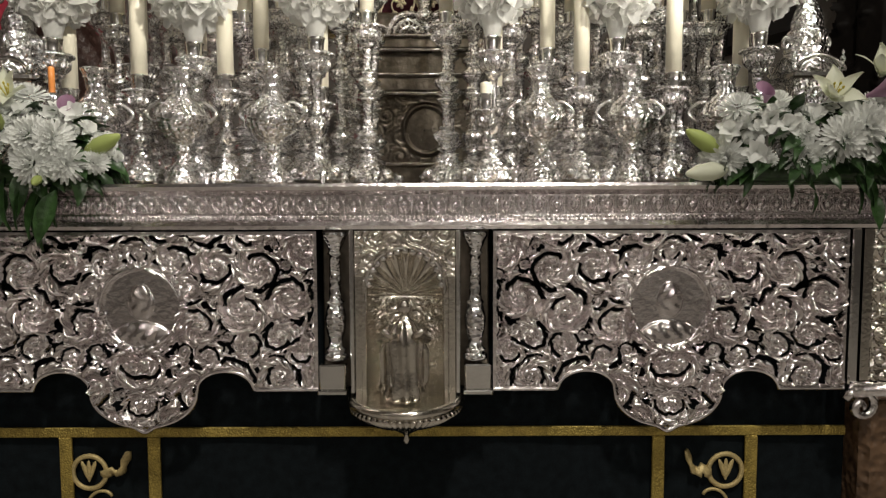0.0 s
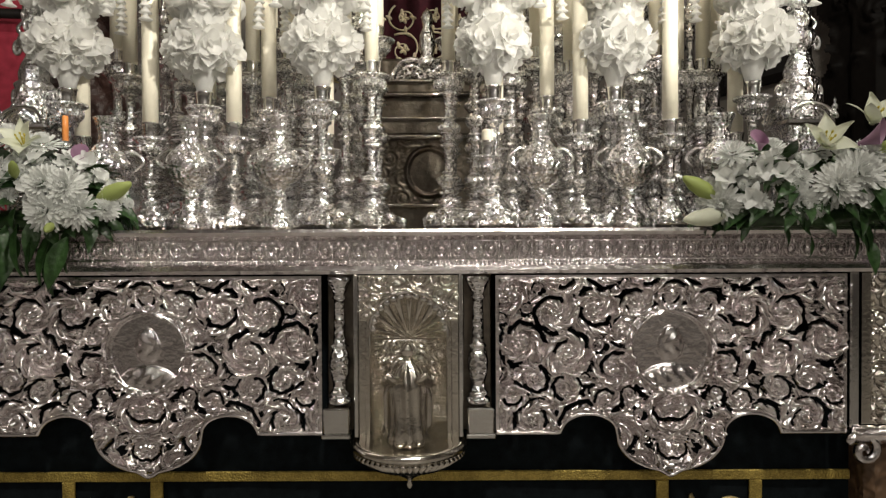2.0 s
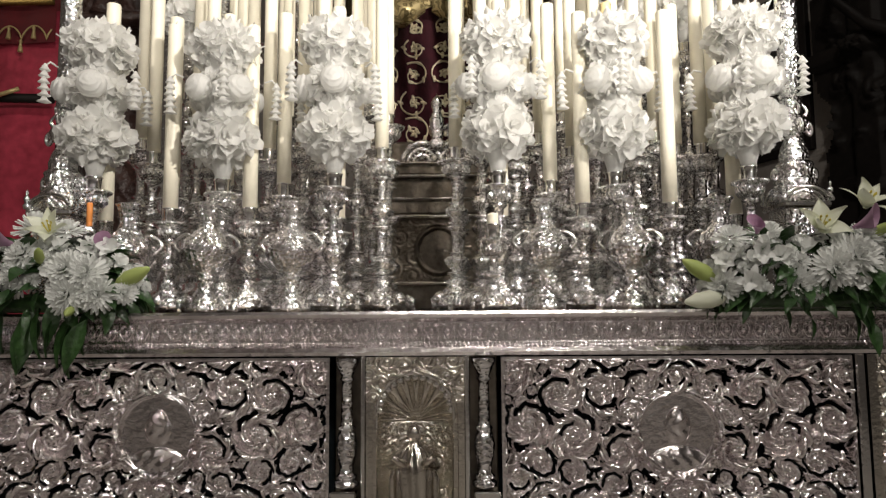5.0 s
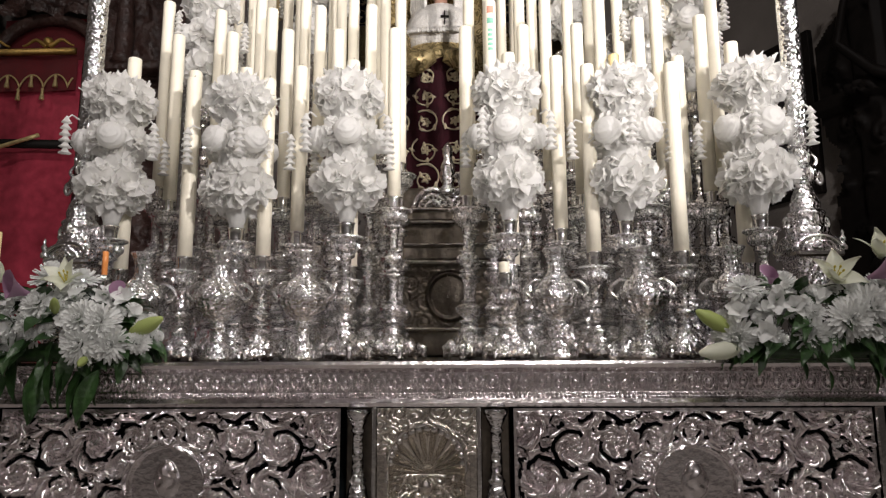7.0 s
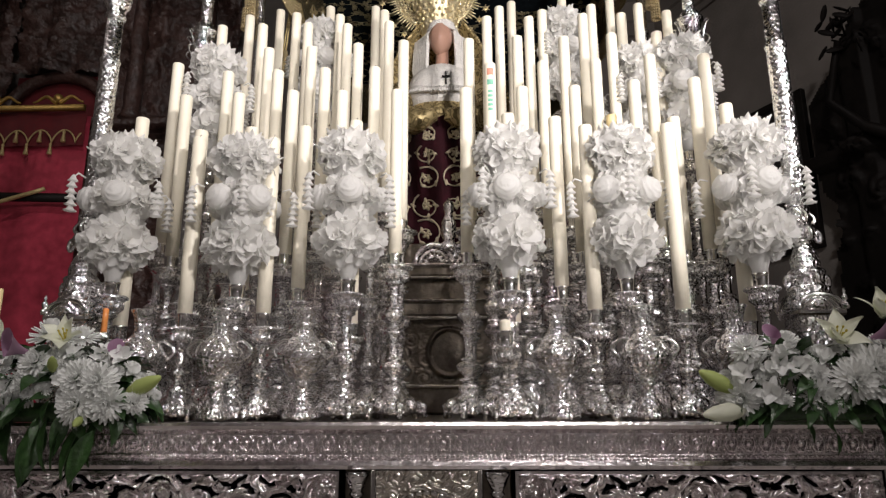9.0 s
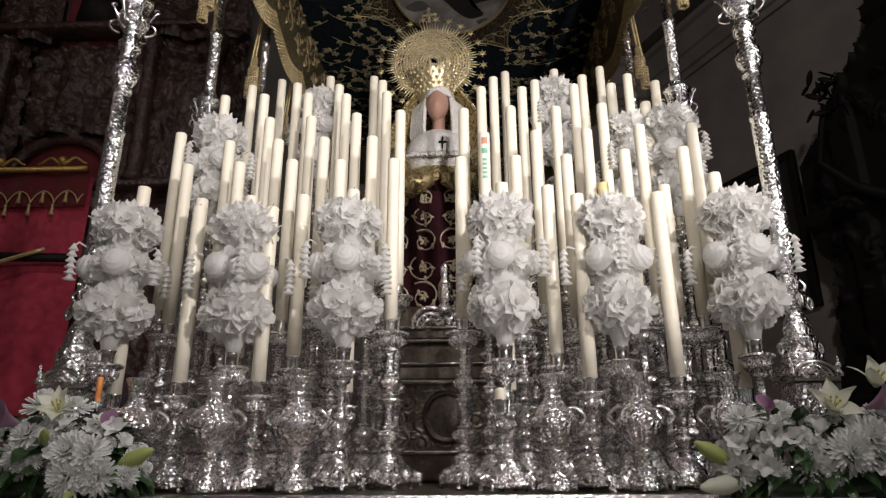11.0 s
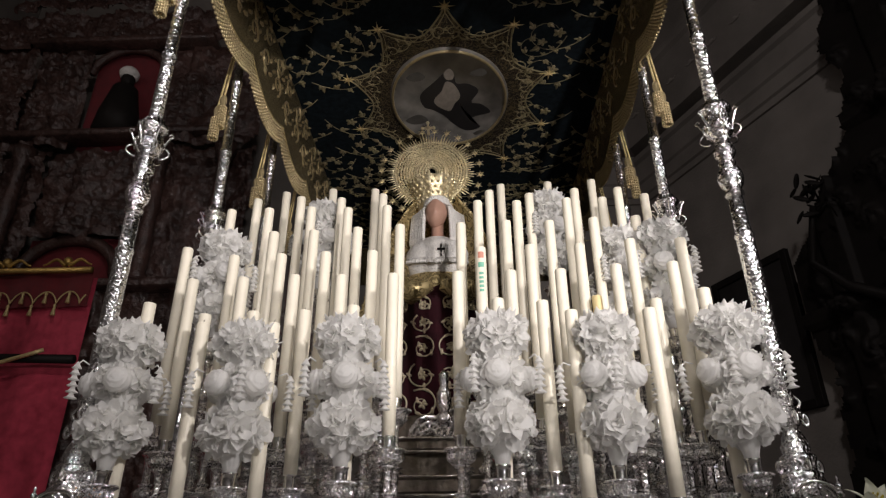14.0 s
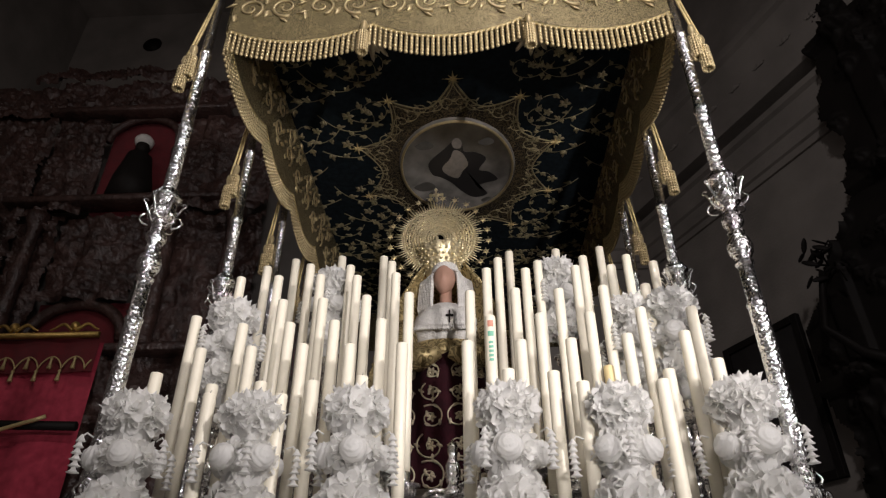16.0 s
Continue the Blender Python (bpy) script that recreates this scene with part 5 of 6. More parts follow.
# ---- candlesticks and candles ----
def foot_mesh(r, h):
    """A three-lobed cast foot on claws."""
    prof = [(1.0, 0.10), (1.04, 0.16), (0.98, 0.26), (0.80, 0.42), (0.72, 0.55), (0.50, 0.66), (0.44, 0.74), (0.50, 0.80), (0.34, 0.88), (0.26, 1.0)]
    n = 30
    v, f = lathe([(r * a, h * b) for a, b in prof], n)
    v = [(x * (1 + 0.16 * (1 - z / h) * math.cos(3 * math.atan2(y, x))), y * (1 + 0.16 * (1 - z / h) * math.cos(3 * math.atan2(y, x))), z) for x, y, z in v]
    g = Geo().add(v, f)
    for k in range(3):
        a = 2 * math.pi * k / 3
        g.add(*tube([(r * 0.95 * math.cos(a), r * 0.95 * math.sin(a), h * 0.42), (r * 1.28 * math.cos(a), r * 1.28 * math.sin(a), h * 0.30), (r * 1.26 * math.cos(a), r * 1.26 * math.sin(a), h * 0.1), (r * 1.34 * math.cos(a), r * 1.34 * math.sin(a), 0.0)], [r * 0.16, r * 0.2, r * 0.12, r * 0.13], 7))
        b = a + math.pi / 3
        g.add(*ball(r * 0.3, 5, 8), Matrix.Translation((r * 0.75 * math.cos(b), r * 0.75 * math.sin(b), h * 0.34)))
    return mesh_of("foot", g, SILVER)


def stem_profile(z0, z1, r):
    """Baluster stem with knobs and rings, repeated up its length."""
    L = z1 - z0
    n = max(1, round(L / 0.19))
    unit = [(0.62, 0.0), (0.95, 0.02), (0.95, 0.05), (0.55, 0.07), (0.5, 0.10), (0.85, 0.16), (1.2, 0.24), (1.25, 0.30), (0.9, 0.36), (0.55, 0.40), (0.8, 0.42), (0.8, 0.44), (0.5, 0.46), (0.46, 0.6), (0.5, 0.78), (0.62, 0.9), (0.9, 0.93), (0.9, 0.96), (0.62, 0.985)]
    out = []
    for k in range(n):
        s = 1.0 - 0.12 * k / max(1, n)
        out += [(r * a * s, z0 + L * (k + b) / n) for a, b in unit]
    return out


def candlestick_parts(t, height, r):
    """Foot, stem, drip pan and socket; the socket's rim is at height."""
    fh = min(0.13, 0.33 * height)
    part("foot", foot_mesh(r * 1.55, fh), None, t)
    v, f = lathe(stem_profile(fh * 0.98, height - 0.10, r * 0.62), 24)
    swell = r * 0.42
    v = [(x * (1 + (0.13 * math.cos(8 * math.atan2(y, x)) if math.hypot(x, y) > swell else 0)), y * (1 + (0.13 * math.cos(8 * math.atan2(y, x)) if math.hypot(x, y) > swell else 0)), z) for x, y, z in v]
    part("stem", (v, f), SILVER, t)
    R = r * 1.15
    g = Geo().add(*lathe([(0.3 * R, height - 0.108), (0.52 * R, height - 0.102), (0.72 * R, height - 0.088), (0.80 * R, height - 0.074), (0.78 * R, height - 0.068), (0.95 * R, height - 0.060), (1.02 * R, height - 0.052), (1.0 * R, height - 0.046), (0.6 * R, height - 0.047), (0.5 * R, height - 0.05)], 24))
    for i in range(22):
        a = 2 * math.pi * i / 22
        g.add(BEAD[0], BEAD[1], Matrix.Translation((1.02 * R * math.cos(a), 1.02 * R * math.sin(a), height - 0.052)) @ Matrix.Diagonal((0.0055, 0.0055, 0.0055, 1)))
    for i in range(16):
        a = 2 * math.pi * i / 16
        g.add(*tube([(0.5 * R * math.cos(a), 0.5 * R * math.sin(a), height - 0.104), (0.76 * R * math.cos(a), 0.76 * R * math.sin(a), height - 0.086), (0.83 * R * math.cos(a), 0.83 * R * math.sin(a), height - 0.070)], [0.003, 0.006, 0.003], 5))
    part("drip_pan", g, SILVER, t)
    part("socket", lathe([(0.021, height - 0.05), (0.024, height - 0.046), (0.0235, height - 0.035), (0.026, height - 0.006), (0.029, height), (0.027, height + 0.001), (0.025, height - 0.01)], 18), SILVER_PLAIN, t)


def candle_mesh(L, r):
    g = Geo()
    g.add(*lathe([(r, -0.012), (r, L * 0.3), (r * 0.99, L * 0.6), (r * 0.985, L - 0.006), (r * 0.93, L - 0.001), (r * 0.7, L + 0.001), (r * 0.25, L + 0.004), (0.0001, L + 0.003)], 18))
    return g


WICKM = mesh_of("wick", Geo().add(*tube([(0, 0, 0), (0.001, 0, 0.008), (0.004, 0.001, 0.014)], [0.0014, 0.0013, 0.0007], 5)), WICK)

# row: depth, height of the sockets, length of the candles, stick radius, (x, candle top) of each
ROWS = [
    (0.30, 1.872, 0.0245, 0.042, [(-0.843, 2.51), (-0.575, 2.505), (0.535, 2.525), (0.823, 2.529)]),
    (0.40, 1.97, 0.0245, 0.046, [(-0.885, 2.585), (-0.691, 2.591), (-0.485, 2.587), (0.445, 2.606)]),
    (0.51, 2.12, 0.0245, 0.055, [(-0.57, 2.789), (-0.372, 2.784), (-0.154, 2.787), (-1.01, 2.788), (-0.787, 2.783), (0.339, 2.791), (0.547, 2.797), (0.775, 2.803), (1.009, 2.809), (0.117, 2.792), (0.921, 2.653)]),
    (0.63, 2.20, 0.0245, 0.055, [(-0.674, 2.948), (-0.475, 2.956), (-0.265, 2.959), (-1.11, 2.994), (-0.892, 2.954), (0.219, 2.959), (0.441, 2.966), (0.66, 2.97), (0.881, 2.98), (1.104, 2.982)]),
    (0.78, 2.325, 0.0245, 0.055, [(-0.774, 3.151), (-0.159, 3.162), (-0.365, 3.158), (-0.575, 3.146), (0.133, 3.168), (0.349, 3.171), (0.556, 3.165), (0.766, 3.173), (0.968, 3.181)]),
    (0.96, 2.46, 0.0245, 0.05, [(-1.066, 3.376), (-0.868, 3.38), (-0.647, 3.384), (-0.454, 3.373), (-0.249, 3.377), (0.222, 3.394), (0.425, 3.393), (0.68, 3.39), (0.868, 3.4)]),
    (1.10, 2.58, 0.0245, 0.05, [(-0.987, 3.523), (-0.744, 3.527), (-0.525, 3.526), (-0.293, 3.537), (0.291, 3.539), (0.508, 3.521), (0.754, 3.535), (0.99, 3.538), (1.127, 3.49)]),
    (1.30, 2.70, 0.0245, 0.05, [(-0.899, 3.696), (-0.618, 3.699), (-0.369, 3.691), (0.369, 3.704), (0.644, 3.713), (0.897, 3.716)]),
]
lean = random.Random(12)
CANDLES = [("candle", "tall cream wax candle, unlit, in a silver candlestick"), ("candlestick", "chased silver candlestick with a beaded drip pan")]
for ri, (y, socket, r, sr, spots) in enumerate(ROWS):
    stick = None
    for x, top in spots:
        dy = lean.uniform(-0.012, 0.012)
        rz = lean.uniform(0, 120)
        if stick is None:
            stick = thing(CANDLES[1][0], CANDLES[1][1], "candlestick", "candlesticks on the float")
            candlestick_parts(stick, socket - TOP, sr)
            stick.matrix_basis = pose(x, y + dy, TOP, 0, 0, rz)
        else:
            copy_thing(stick, pose(x, y + dy, TOP, 0, 0, rz))
        c = part(CANDLES[0][0], candle_mesh(top - socket, r), WAX, None, CANDLES[0][1])
        tagged(c, "", "candle", "candles on the float")
        c.location = (x, y + dy, socket)
        part("wick", WICKM, None, c).location = (0, 0, top - socket + 0.002)
# the printed candle near the middle
pc = thing("printed_candle", "cream wax candle with red and green printing", "candle", "candles on the float")
# plain bars for the print, wrapped on the wax facing the nave
for z, h, w, m in ((2.900, 0.03, 0.026, RED_INK), (2.855, 0.024, 0.026, GREEN_INK), (2.82, 0.012, 0.02, GREEN_INK), (2.80, 0.012, 0.02, GREEN_INK), (2.78, 0.012, 0.02, GREEN_INK), (2.76, 0.012, 0.02, GREEN_INK), (2.74, 0.012, 0.02, GREEN_INK)):
    v, f = [], []
    for i in range(9):
        a = -math.pi / 2 + (i / 8 - 0.5) * w / 0.0250
        v += [(0.0252 * math.cos(a), 0.0252 * math.sin(a), z), (0.0252 * math.cos(a), 0.0252 * math.sin(a), z + h)]
    f = [(2 * i, 2 * i + 2, 2 * i + 3, 2 * i + 1) for i in range(8)]
    part("print_bar", Geo().add(v, f), m, pc)
part("wax", candle_mesh(0.759, 0.0247), WAX, pc).location = (0, 0, 2.20)
pc.location = (0.219, 0.622, 0.0)

# small stub candles and candles behind the front flowers
for x, y, z0, z1, r in ((-0.285, 0.345, 1.84, 2.584, 0.0245), (0.270, 0.345, 1.84, 2.60, 0.0245), (-1.095, 0.36, 1.84, 2.62, 0.0245), (1.06, 0.36, 1.84, 2.63, 0.0245), (0.235, 0.24, 1.80, 1.835, 0.018), (0.699, 0.585, 2.25, 2.70, 0.022)):
    t = thing("candlestick", "slim chased silver candlestick behind flowers", "candlestick", "candlesticks on the float")
    candlestick_parts(t, z0 - TOP, 0.036)
    t.location = (x, y, TOP)
    c = part("candle", candle_mesh(z1 - z0, r), WAX_OLD if 2.6 < z1 < 2.72 and y > 0.5 else WAX, None, "cream wax candle behind white flowers")
    tagged(c, "", "candle", "candles on the float")
    c.location = (x, y, z0)
    part("wick", WICKM, None, c).location = (0, 0, z1 - z0 + 0.002)

# ---- two-handled silver jugs in the front row ----
JUG = [(0.055, 0.0), (0.062, 0.004), (0.06, 0.016), (0.048, 0.026), (0.05, 0.036), (0.036, 0.05), (0.022, 0.075), (0.020, 0.10), (0.030, 0.108), (0.022, 0.116), (0.045, 0.135), (0.068, 0.16), (0.076, 0.185), (0.080, 0.195), (0.080, 0.205), (0.074, 0.212), (0.066, 0.23), (0.045, 0.25), (0.030, 0.268), (0.026, 0.285), (0.028, 0.31), (0.036, 0.335), (0.042, 0.345), (0.040, 0.348), (0.032, 0.335), (0.024, 0.31)]


def jug():
    t = thing("silver_jug", "two-handled chased silver jug on the table", "jug", "silver jugs")
    for s in (-1, 1):
        pts = [(s * (0.070 + 0.030 * math.sin(i / 16 * 3.2)), 0, 0.185 + 0.062 * i / 16) for i in range(17)]
        pts += [(s * (0.068 - 0.010 * k), 0, 0.249 - 0.003 * k) for k in range(1, 4)]
        part("jug_grip", tube(pts, 0.0065, 7), SILVER_PLAIN, t)
    v, f = lathe(JUG, 54)
    flute = [(1 + 0.07 * math.cos(18 * math.atan2(y, x)) if 0.12 < z < 0.19 else 1 + 0.04 * math.cos(9 * math.atan2(y, x)) * (z > 0.2)) for x, y, z in v]
    g = Geo().add([(x * q, y * q, z) for (x, y, z), q in zip(v, flute)], f)
    part("body", g, SILVER, t)
    return t


j0 = jug()
j0.matrix_basis = pose(-0.675, 0.20, TOP, 0, 0, 8)
for x, a in ((-0.405, -6), (0.396, 5), (0.664, -4), (-0.93, 20), (0.945, -15)):
    copy_thing(j0, pose(x, 0.20, TOP, 0, 0, a))


# ---- wax flower bouquets ----
def petal(L, W, curl=0.4, cup=0.25, nx=3, ny=5, pointed=True):
    v, f = [], []
    for j in range(ny + 1):
        t = j / ny
        w = W * (math.sin(math.pi * min(1, t * 0.72 + 0.14)) if not pointed else (math.sin(math.pi * t ** 0.8 * 0.98 + 0.05)))
        for i in range(nx + 1):
            u = i / nx * 2 - 1
            v.append((u * w / 2, L * t * math.cos(curl * t), L * t * math.sin(curl * t) + cup * W * u * u * 0.5))
    for j in range(ny):
        for i in range(nx):
            a = j * (nx + 1) + i
            f.append((a, a + 1, a + nx + 2, a + nx + 1))
    return v, f


def blossom(g, m, L, rnd, rings):
    """One open wax flower: rings of pointed petals, curled at the tips."""
    for n, tilt, k in rings:
        a0 = rnd.uniform(0, 360)
        for p in range(n):
            q = m @ pose(0, 0, 0, 0, 0, a0 + 360 * p / n + rnd.uniform(-9, 9)) @ pose(0, 0, 0, tilt + rnd.uniform(-8, 8), rnd.uniform(-7, 7), 0)
            g.add(*petal(L * k * rnd.uniform(0.85, 1.15), L * k * rnd.uniform(0.72, 0.95), rnd.uniform(-0.35, 0.25), rnd.uniform(0.05, 0.28), 4, 6, pointed=tilt < 30), q)


def wax_tier(rnd, r, h, levels, L, g, rings):
    """A rounded head of wax flowers facing outwards in levels (how many, elevation)."""
    for n, el in levels:
        a0 = rnd.uniform(0, 6.28)
        for i in range(n):
            a, e = a0 + 2 * math.pi * (i + rnd.uniform(-0.12, 0.12)) / n, el + rnd.uniform(-0.12, 0.12)
            d = Vector((math.cos(a) * math.cos(e), math.sin(a) * math.cos(e), math.sin(e)))
            m = Matrix.Translation((d.x * r, d.y * r, d.z * h)) @ d.to_track_quat("Z", "Y").to_matrix().to_4x4()
            blossom(g, m, L * rnd.uniform(0.9, 1.12), rnd, rings)


def rose_geo(r, rnd):
    """A closed round rose: petals wound in a spiral of low steps round a ball."""
    v, f = [], []
    rings, n = 26, 40
    ph = rnd.uniform(0, 6.28)
    for j in range(rings + 1):
        c = math.pi * 0.80 * (j + 0.15) / rings
        for i in range(n):
            w = 2 * math.pi * i / n
            lay = c / 0.40 + (w + ph) / (2 * math.pi) + 0.16 * math.sin(3 * w + 2.1 * math.floor(c / 0.40))
            q = r * (0.93 + 0.13 * (lay % 1) ** 1.5 * min(1, c * 1.6))
            v.append((q * math.sin(c) * math.cos(w), q * math.sin(c) * math.sin(w), 0.92 * q * math.cos(c)))
    for j in range(rings):
        for i in range(n):
            f.append((j * n + i, (j + 1) * n + i, (j + 1) * n + (i + 1) % n, j * n + (i + 1) % n))
    f.append(tuple(range(n)))
    return Geo().add(v, f)


def bouquet(seed):
    rnd = random.Random(seed)
    t = thing("wax_bouquet", "tall bouquet of white wax flowers in a silver holder", "bouquet", "wax bouquets")
    part("collar", lathe([(0.023, 0), (0.025, 0.02), (0.033, 0.045), (0.040, 0.085), (0.044, 0.10), (0.02, 0.11)], 16), PETAL_WAX, t, "white wax collar")
    OPEN = ((6, 12, 1.0), (5, 46, 0.85), (3, 74, 0.6))
    for k, (r, h, levels, L) in enumerate(((0.082, 0.055, ((7, -0.85), (8, -0.05), (7, 0.8)), 0.064), (0.078, 0.05, ((8, -0.75), (7, 0.0), (8, 0.75)), 0.052), (0.080, 0.050, ((8, -0.75), (8, -0.05), (7, 0.5), (4, 1.1)), 0.062))):
        g = Geo()
        wax_tier(rnd, r, h, levels, L, g, OPEN)
        if k == 2:
            for i in range(13):
                a = i * 2.4
                q = 0.018 * math.sqrt(i) + 0.015
                g.add(*petal(rnd.uniform(0.06, 0.085), 0.036, rnd.uniform(-0.4, 0.2), 0.4, 3, 5), Matrix.Translation((q * math.cos(a), q * math.sin(a), 0.022)) @ pose(0, 0, 0, 0, 0, math.degrees(a) - 90) @ pose(0, 0, 0, rnd.uniform(62, 85), 0, 0))
        if k == 0:
            for i in range(11):
                a = 360 * i / 11
                g.add(*petal(rnd.uniform(0.05, 0.07), 0.036, rnd.uniform(0.2, 0.8), 0.4, 3, 5), pose(0, 0, -0.055, 0, 0, a) @ Matrix.Translation((0, 0.03, 0)) @ pose(0, 0, 0, rnd.uniform(-50, -5), 0, 0))
        part("flower_head", g, PETAL_WAX, t).location = (0, 0, 0.142 + 0.155 * k)
    part("core", lathe([(0.03, 0.09), (0.072, 0.12), (0.082, 0.16), (0.070, 0.20), (0.062, 0.30), (0.062, 0.38), (0.076, 0.42), (0.072, 0.47), (0.03, 0.49)], 16), PETAL_WAX, t)
    for i in range(4):
        a = 90 * i - 90 + rnd.uniform(-12, 12)
        o = part("rose", rose_geo(0.045, rnd), PETAL_WAX, t, "white wax rose")
        o.matrix_local = pose(0, 0, 0.295, 0, 0, a) @ Matrix.Translation((0.100, 0, 0)) @ pose(0, 0, 0, 0, 78, 0)
    for i in range(4):
        a = 45 + 90 * i + rnd.uniform(-15, 15)
        g = Geo()
        for k in range(6):
            g.add(*lathe([(0.002, 0.022), (0.007, 0.014), (0.012, 0.005), (0.0215 - 0.001 * (5 - k), -0.001), (0.012, -0.002)], 10), Matrix.Translation((0.002 * math.sin(k), 0, -0.0205 * k)))
        g.add(*tube([(-0.04, 0, 0.02), (-0.015, 0, 0.03), (0, 0, 0.012)], 0.003, 5))
        o = part("hanging_bell", g, PETAL_WAX, t, "hanging chain of small white wax bells")
        o.matrix_local = pose(0, 0, 0.325, 0, 0, a) @ Matrix.Translation((0.17, 0, 0))
    return t


holder = None
b1, b2 = bouquet(1), bouquet(2)
for k, (x, y, z, a) in enumerate(((-1.093, 0.275, 1.972, 10), (-0.66, 0.275, 1.958, 55), (-0.285, 0.272, 1.972, 0), (0.257, 0.270, 1.972, 5), (0.640, 0.272, 1.965, 40), (1.075, 0.270, 1.980, 15))):
    src = (b1, b2)[k % 2]
    m = pose(x, y, z, 0, 0, a)
    if k < 2:
        src.matrix_basis = m
    else:
        copy_thing(src, m)
    if holder is None:
        holder = thing("bouquet_stand", "chased silver stand with a plain socket for flowers", "stand", "bouquet stands")
        candlestick_parts(holder, z - TOP + 0.006, 0.046)
        holder.matrix_basis = pose(x, y, TOP, 0, 0, 0)
    else:
        copy_thing(holder, pose(x, y, TOP + (z - 1.972), 0, 0, 25 * k))
for k, (x, y, z, a) in enumerate(((-0.99, 0.76, 2.60, 20), (1.06, 0.76, 2.60, 70), (0.90, 0.86, 2.62, 0), (-0.64, 1.22, 3.02, 40), (0.62, 1.22, 3.05, 10))):
    copy_thing((b1, b2)[k % 2], pose(x, y, z, 0, 0, a))
    st = thing("bouquet_stand", "tall chased silver stand behind candles", "stand", "bouquet stands")
    candlestick_parts(st, z - TOP + 0.006, 0.046)
    st.location = (x, y, TOP)


# ---- fresh flowers on the front corners ----
def mum_geo(r, rnd):
    g = Geo()
    for ring in range(6):
        n = 7 + 4 * ring
        for i in range(n):
            a = 360 * i / n + rnd.uniform(-8, 8)
            m = pose(0, 0, 0, 0, 0, a) @ Matrix.Translation((0, r * 0.08 * ring, r * (0.30 - 0.09 * ring))) @ pose(0, 0, 0, 74 - 18 * ring + rnd.uniform(-10, 10), 0, 0)
            g.add(*petal(r * (0.45 + 0.075 * ring), r * 0.23, 0.5 - 0.06 * ring, 0.5, 2, 3, False), m)
    return g


def lily_geo(r, rnd, round_petals=False):
    g = Geo()
    for i in range(6):
        m = pose(0, 0, 0, 0, 0, 60 * i + rnd.uniform(-6, 6)) @ pose(0, 0, 0, (64 if i % 2 else 54) + rnd.uniform(-8, 8), rnd.uniform(-10, 10), 0)
        g.add(*petal(r * (0.95 if round_petals else 1.15), r * ((0.85 if round_petals else 0.66) if i % 2 else 0.5), rnd.uniform(-0.6, 0.0), rnd.uniform(0.2, 0.45), 4, 7, not round_petals), m)
    for i in range(0 if round_petals else 5):
        a = 1.257 * i
        g.add(*tube([(0, 0, 0), (0.15 * r * math.cos(a), 0.15 * r * math.sin(a), 0.6 * r)], 0.0014, 4), k=1)
        g.add(*ball(0.03 * r + 0.001, 4, 6, 1.6), Matrix.Translation((0.15 * r * math.cos(a), 0.15 * r * math.sin(a), 0.61 * r)), k=1)
    return g


def calla_geo(r, rnd):
    v, f = [], []
    for j in range(6):
        t = j / 5
        for i in range(12):
            a = 2 * math.pi * i / 12
            q = r * (0.12 + 0.5 * t**1.6) * (1 + 0.35 * t * math.cos(a))
            v.append((q * math.cos(a), q * math.sin(a), r * 1.2 * t + 0.3 * r * t * math.cos(a)))
    for j in range(5):
        for i in range(12):
            f.append((j * 12 + i, j * 12 + (i + 1) % 12, (j + 1) * 12 + (i + 1) % 12, (j + 1) * 12 + i))
    return Geo().add(v, f)


def bud_geo(L):
    return Geo().add(*lathe([(0.004, 0), (0.13 * L, 0.15 * L), (0.19 * L, 0.4 * L), (0.16 * L, 0.7 * L), (0.06 * L, 0.95 * L), (0.0005, L)], 9))


fr = random.Random(8)
MUMS = [mesh_of("chrysanthemum", mum_geo(0.046, fr), PETAL) for _ in range(3)]
SMALL = [mesh_of("small_daisy", mum_geo(0.026, fr), PETAL) for _ in range(2)]
LILIES = [mesh_of("lily", lily_geo(0.078, fr), [PETAL_CREAM, POLLEN]) for _ in range(2)]
ALS = [mesh_of("alstroemeria", lily_geo(0.043, fr, True), [PETAL, POLLEN]) for _ in range(3)]
CALLA = mesh_of("calla", calla_geo(0.05, fr), PETAL_MAUVE)


def place(t, name, me, p, n, scale=1.0):
    o = part(name, me, None, t)
    o.matrix_local = Matrix.Translation(p) @ Vector(n).normalized().to_track_quat("Z", "Y").to_matrix().to_4x4() @ pose(0, 0, 0, 0, 0, fr.uniform(0, 360)) @ Matrix.Diagonal((scale, scale, scale, 1))
    return o


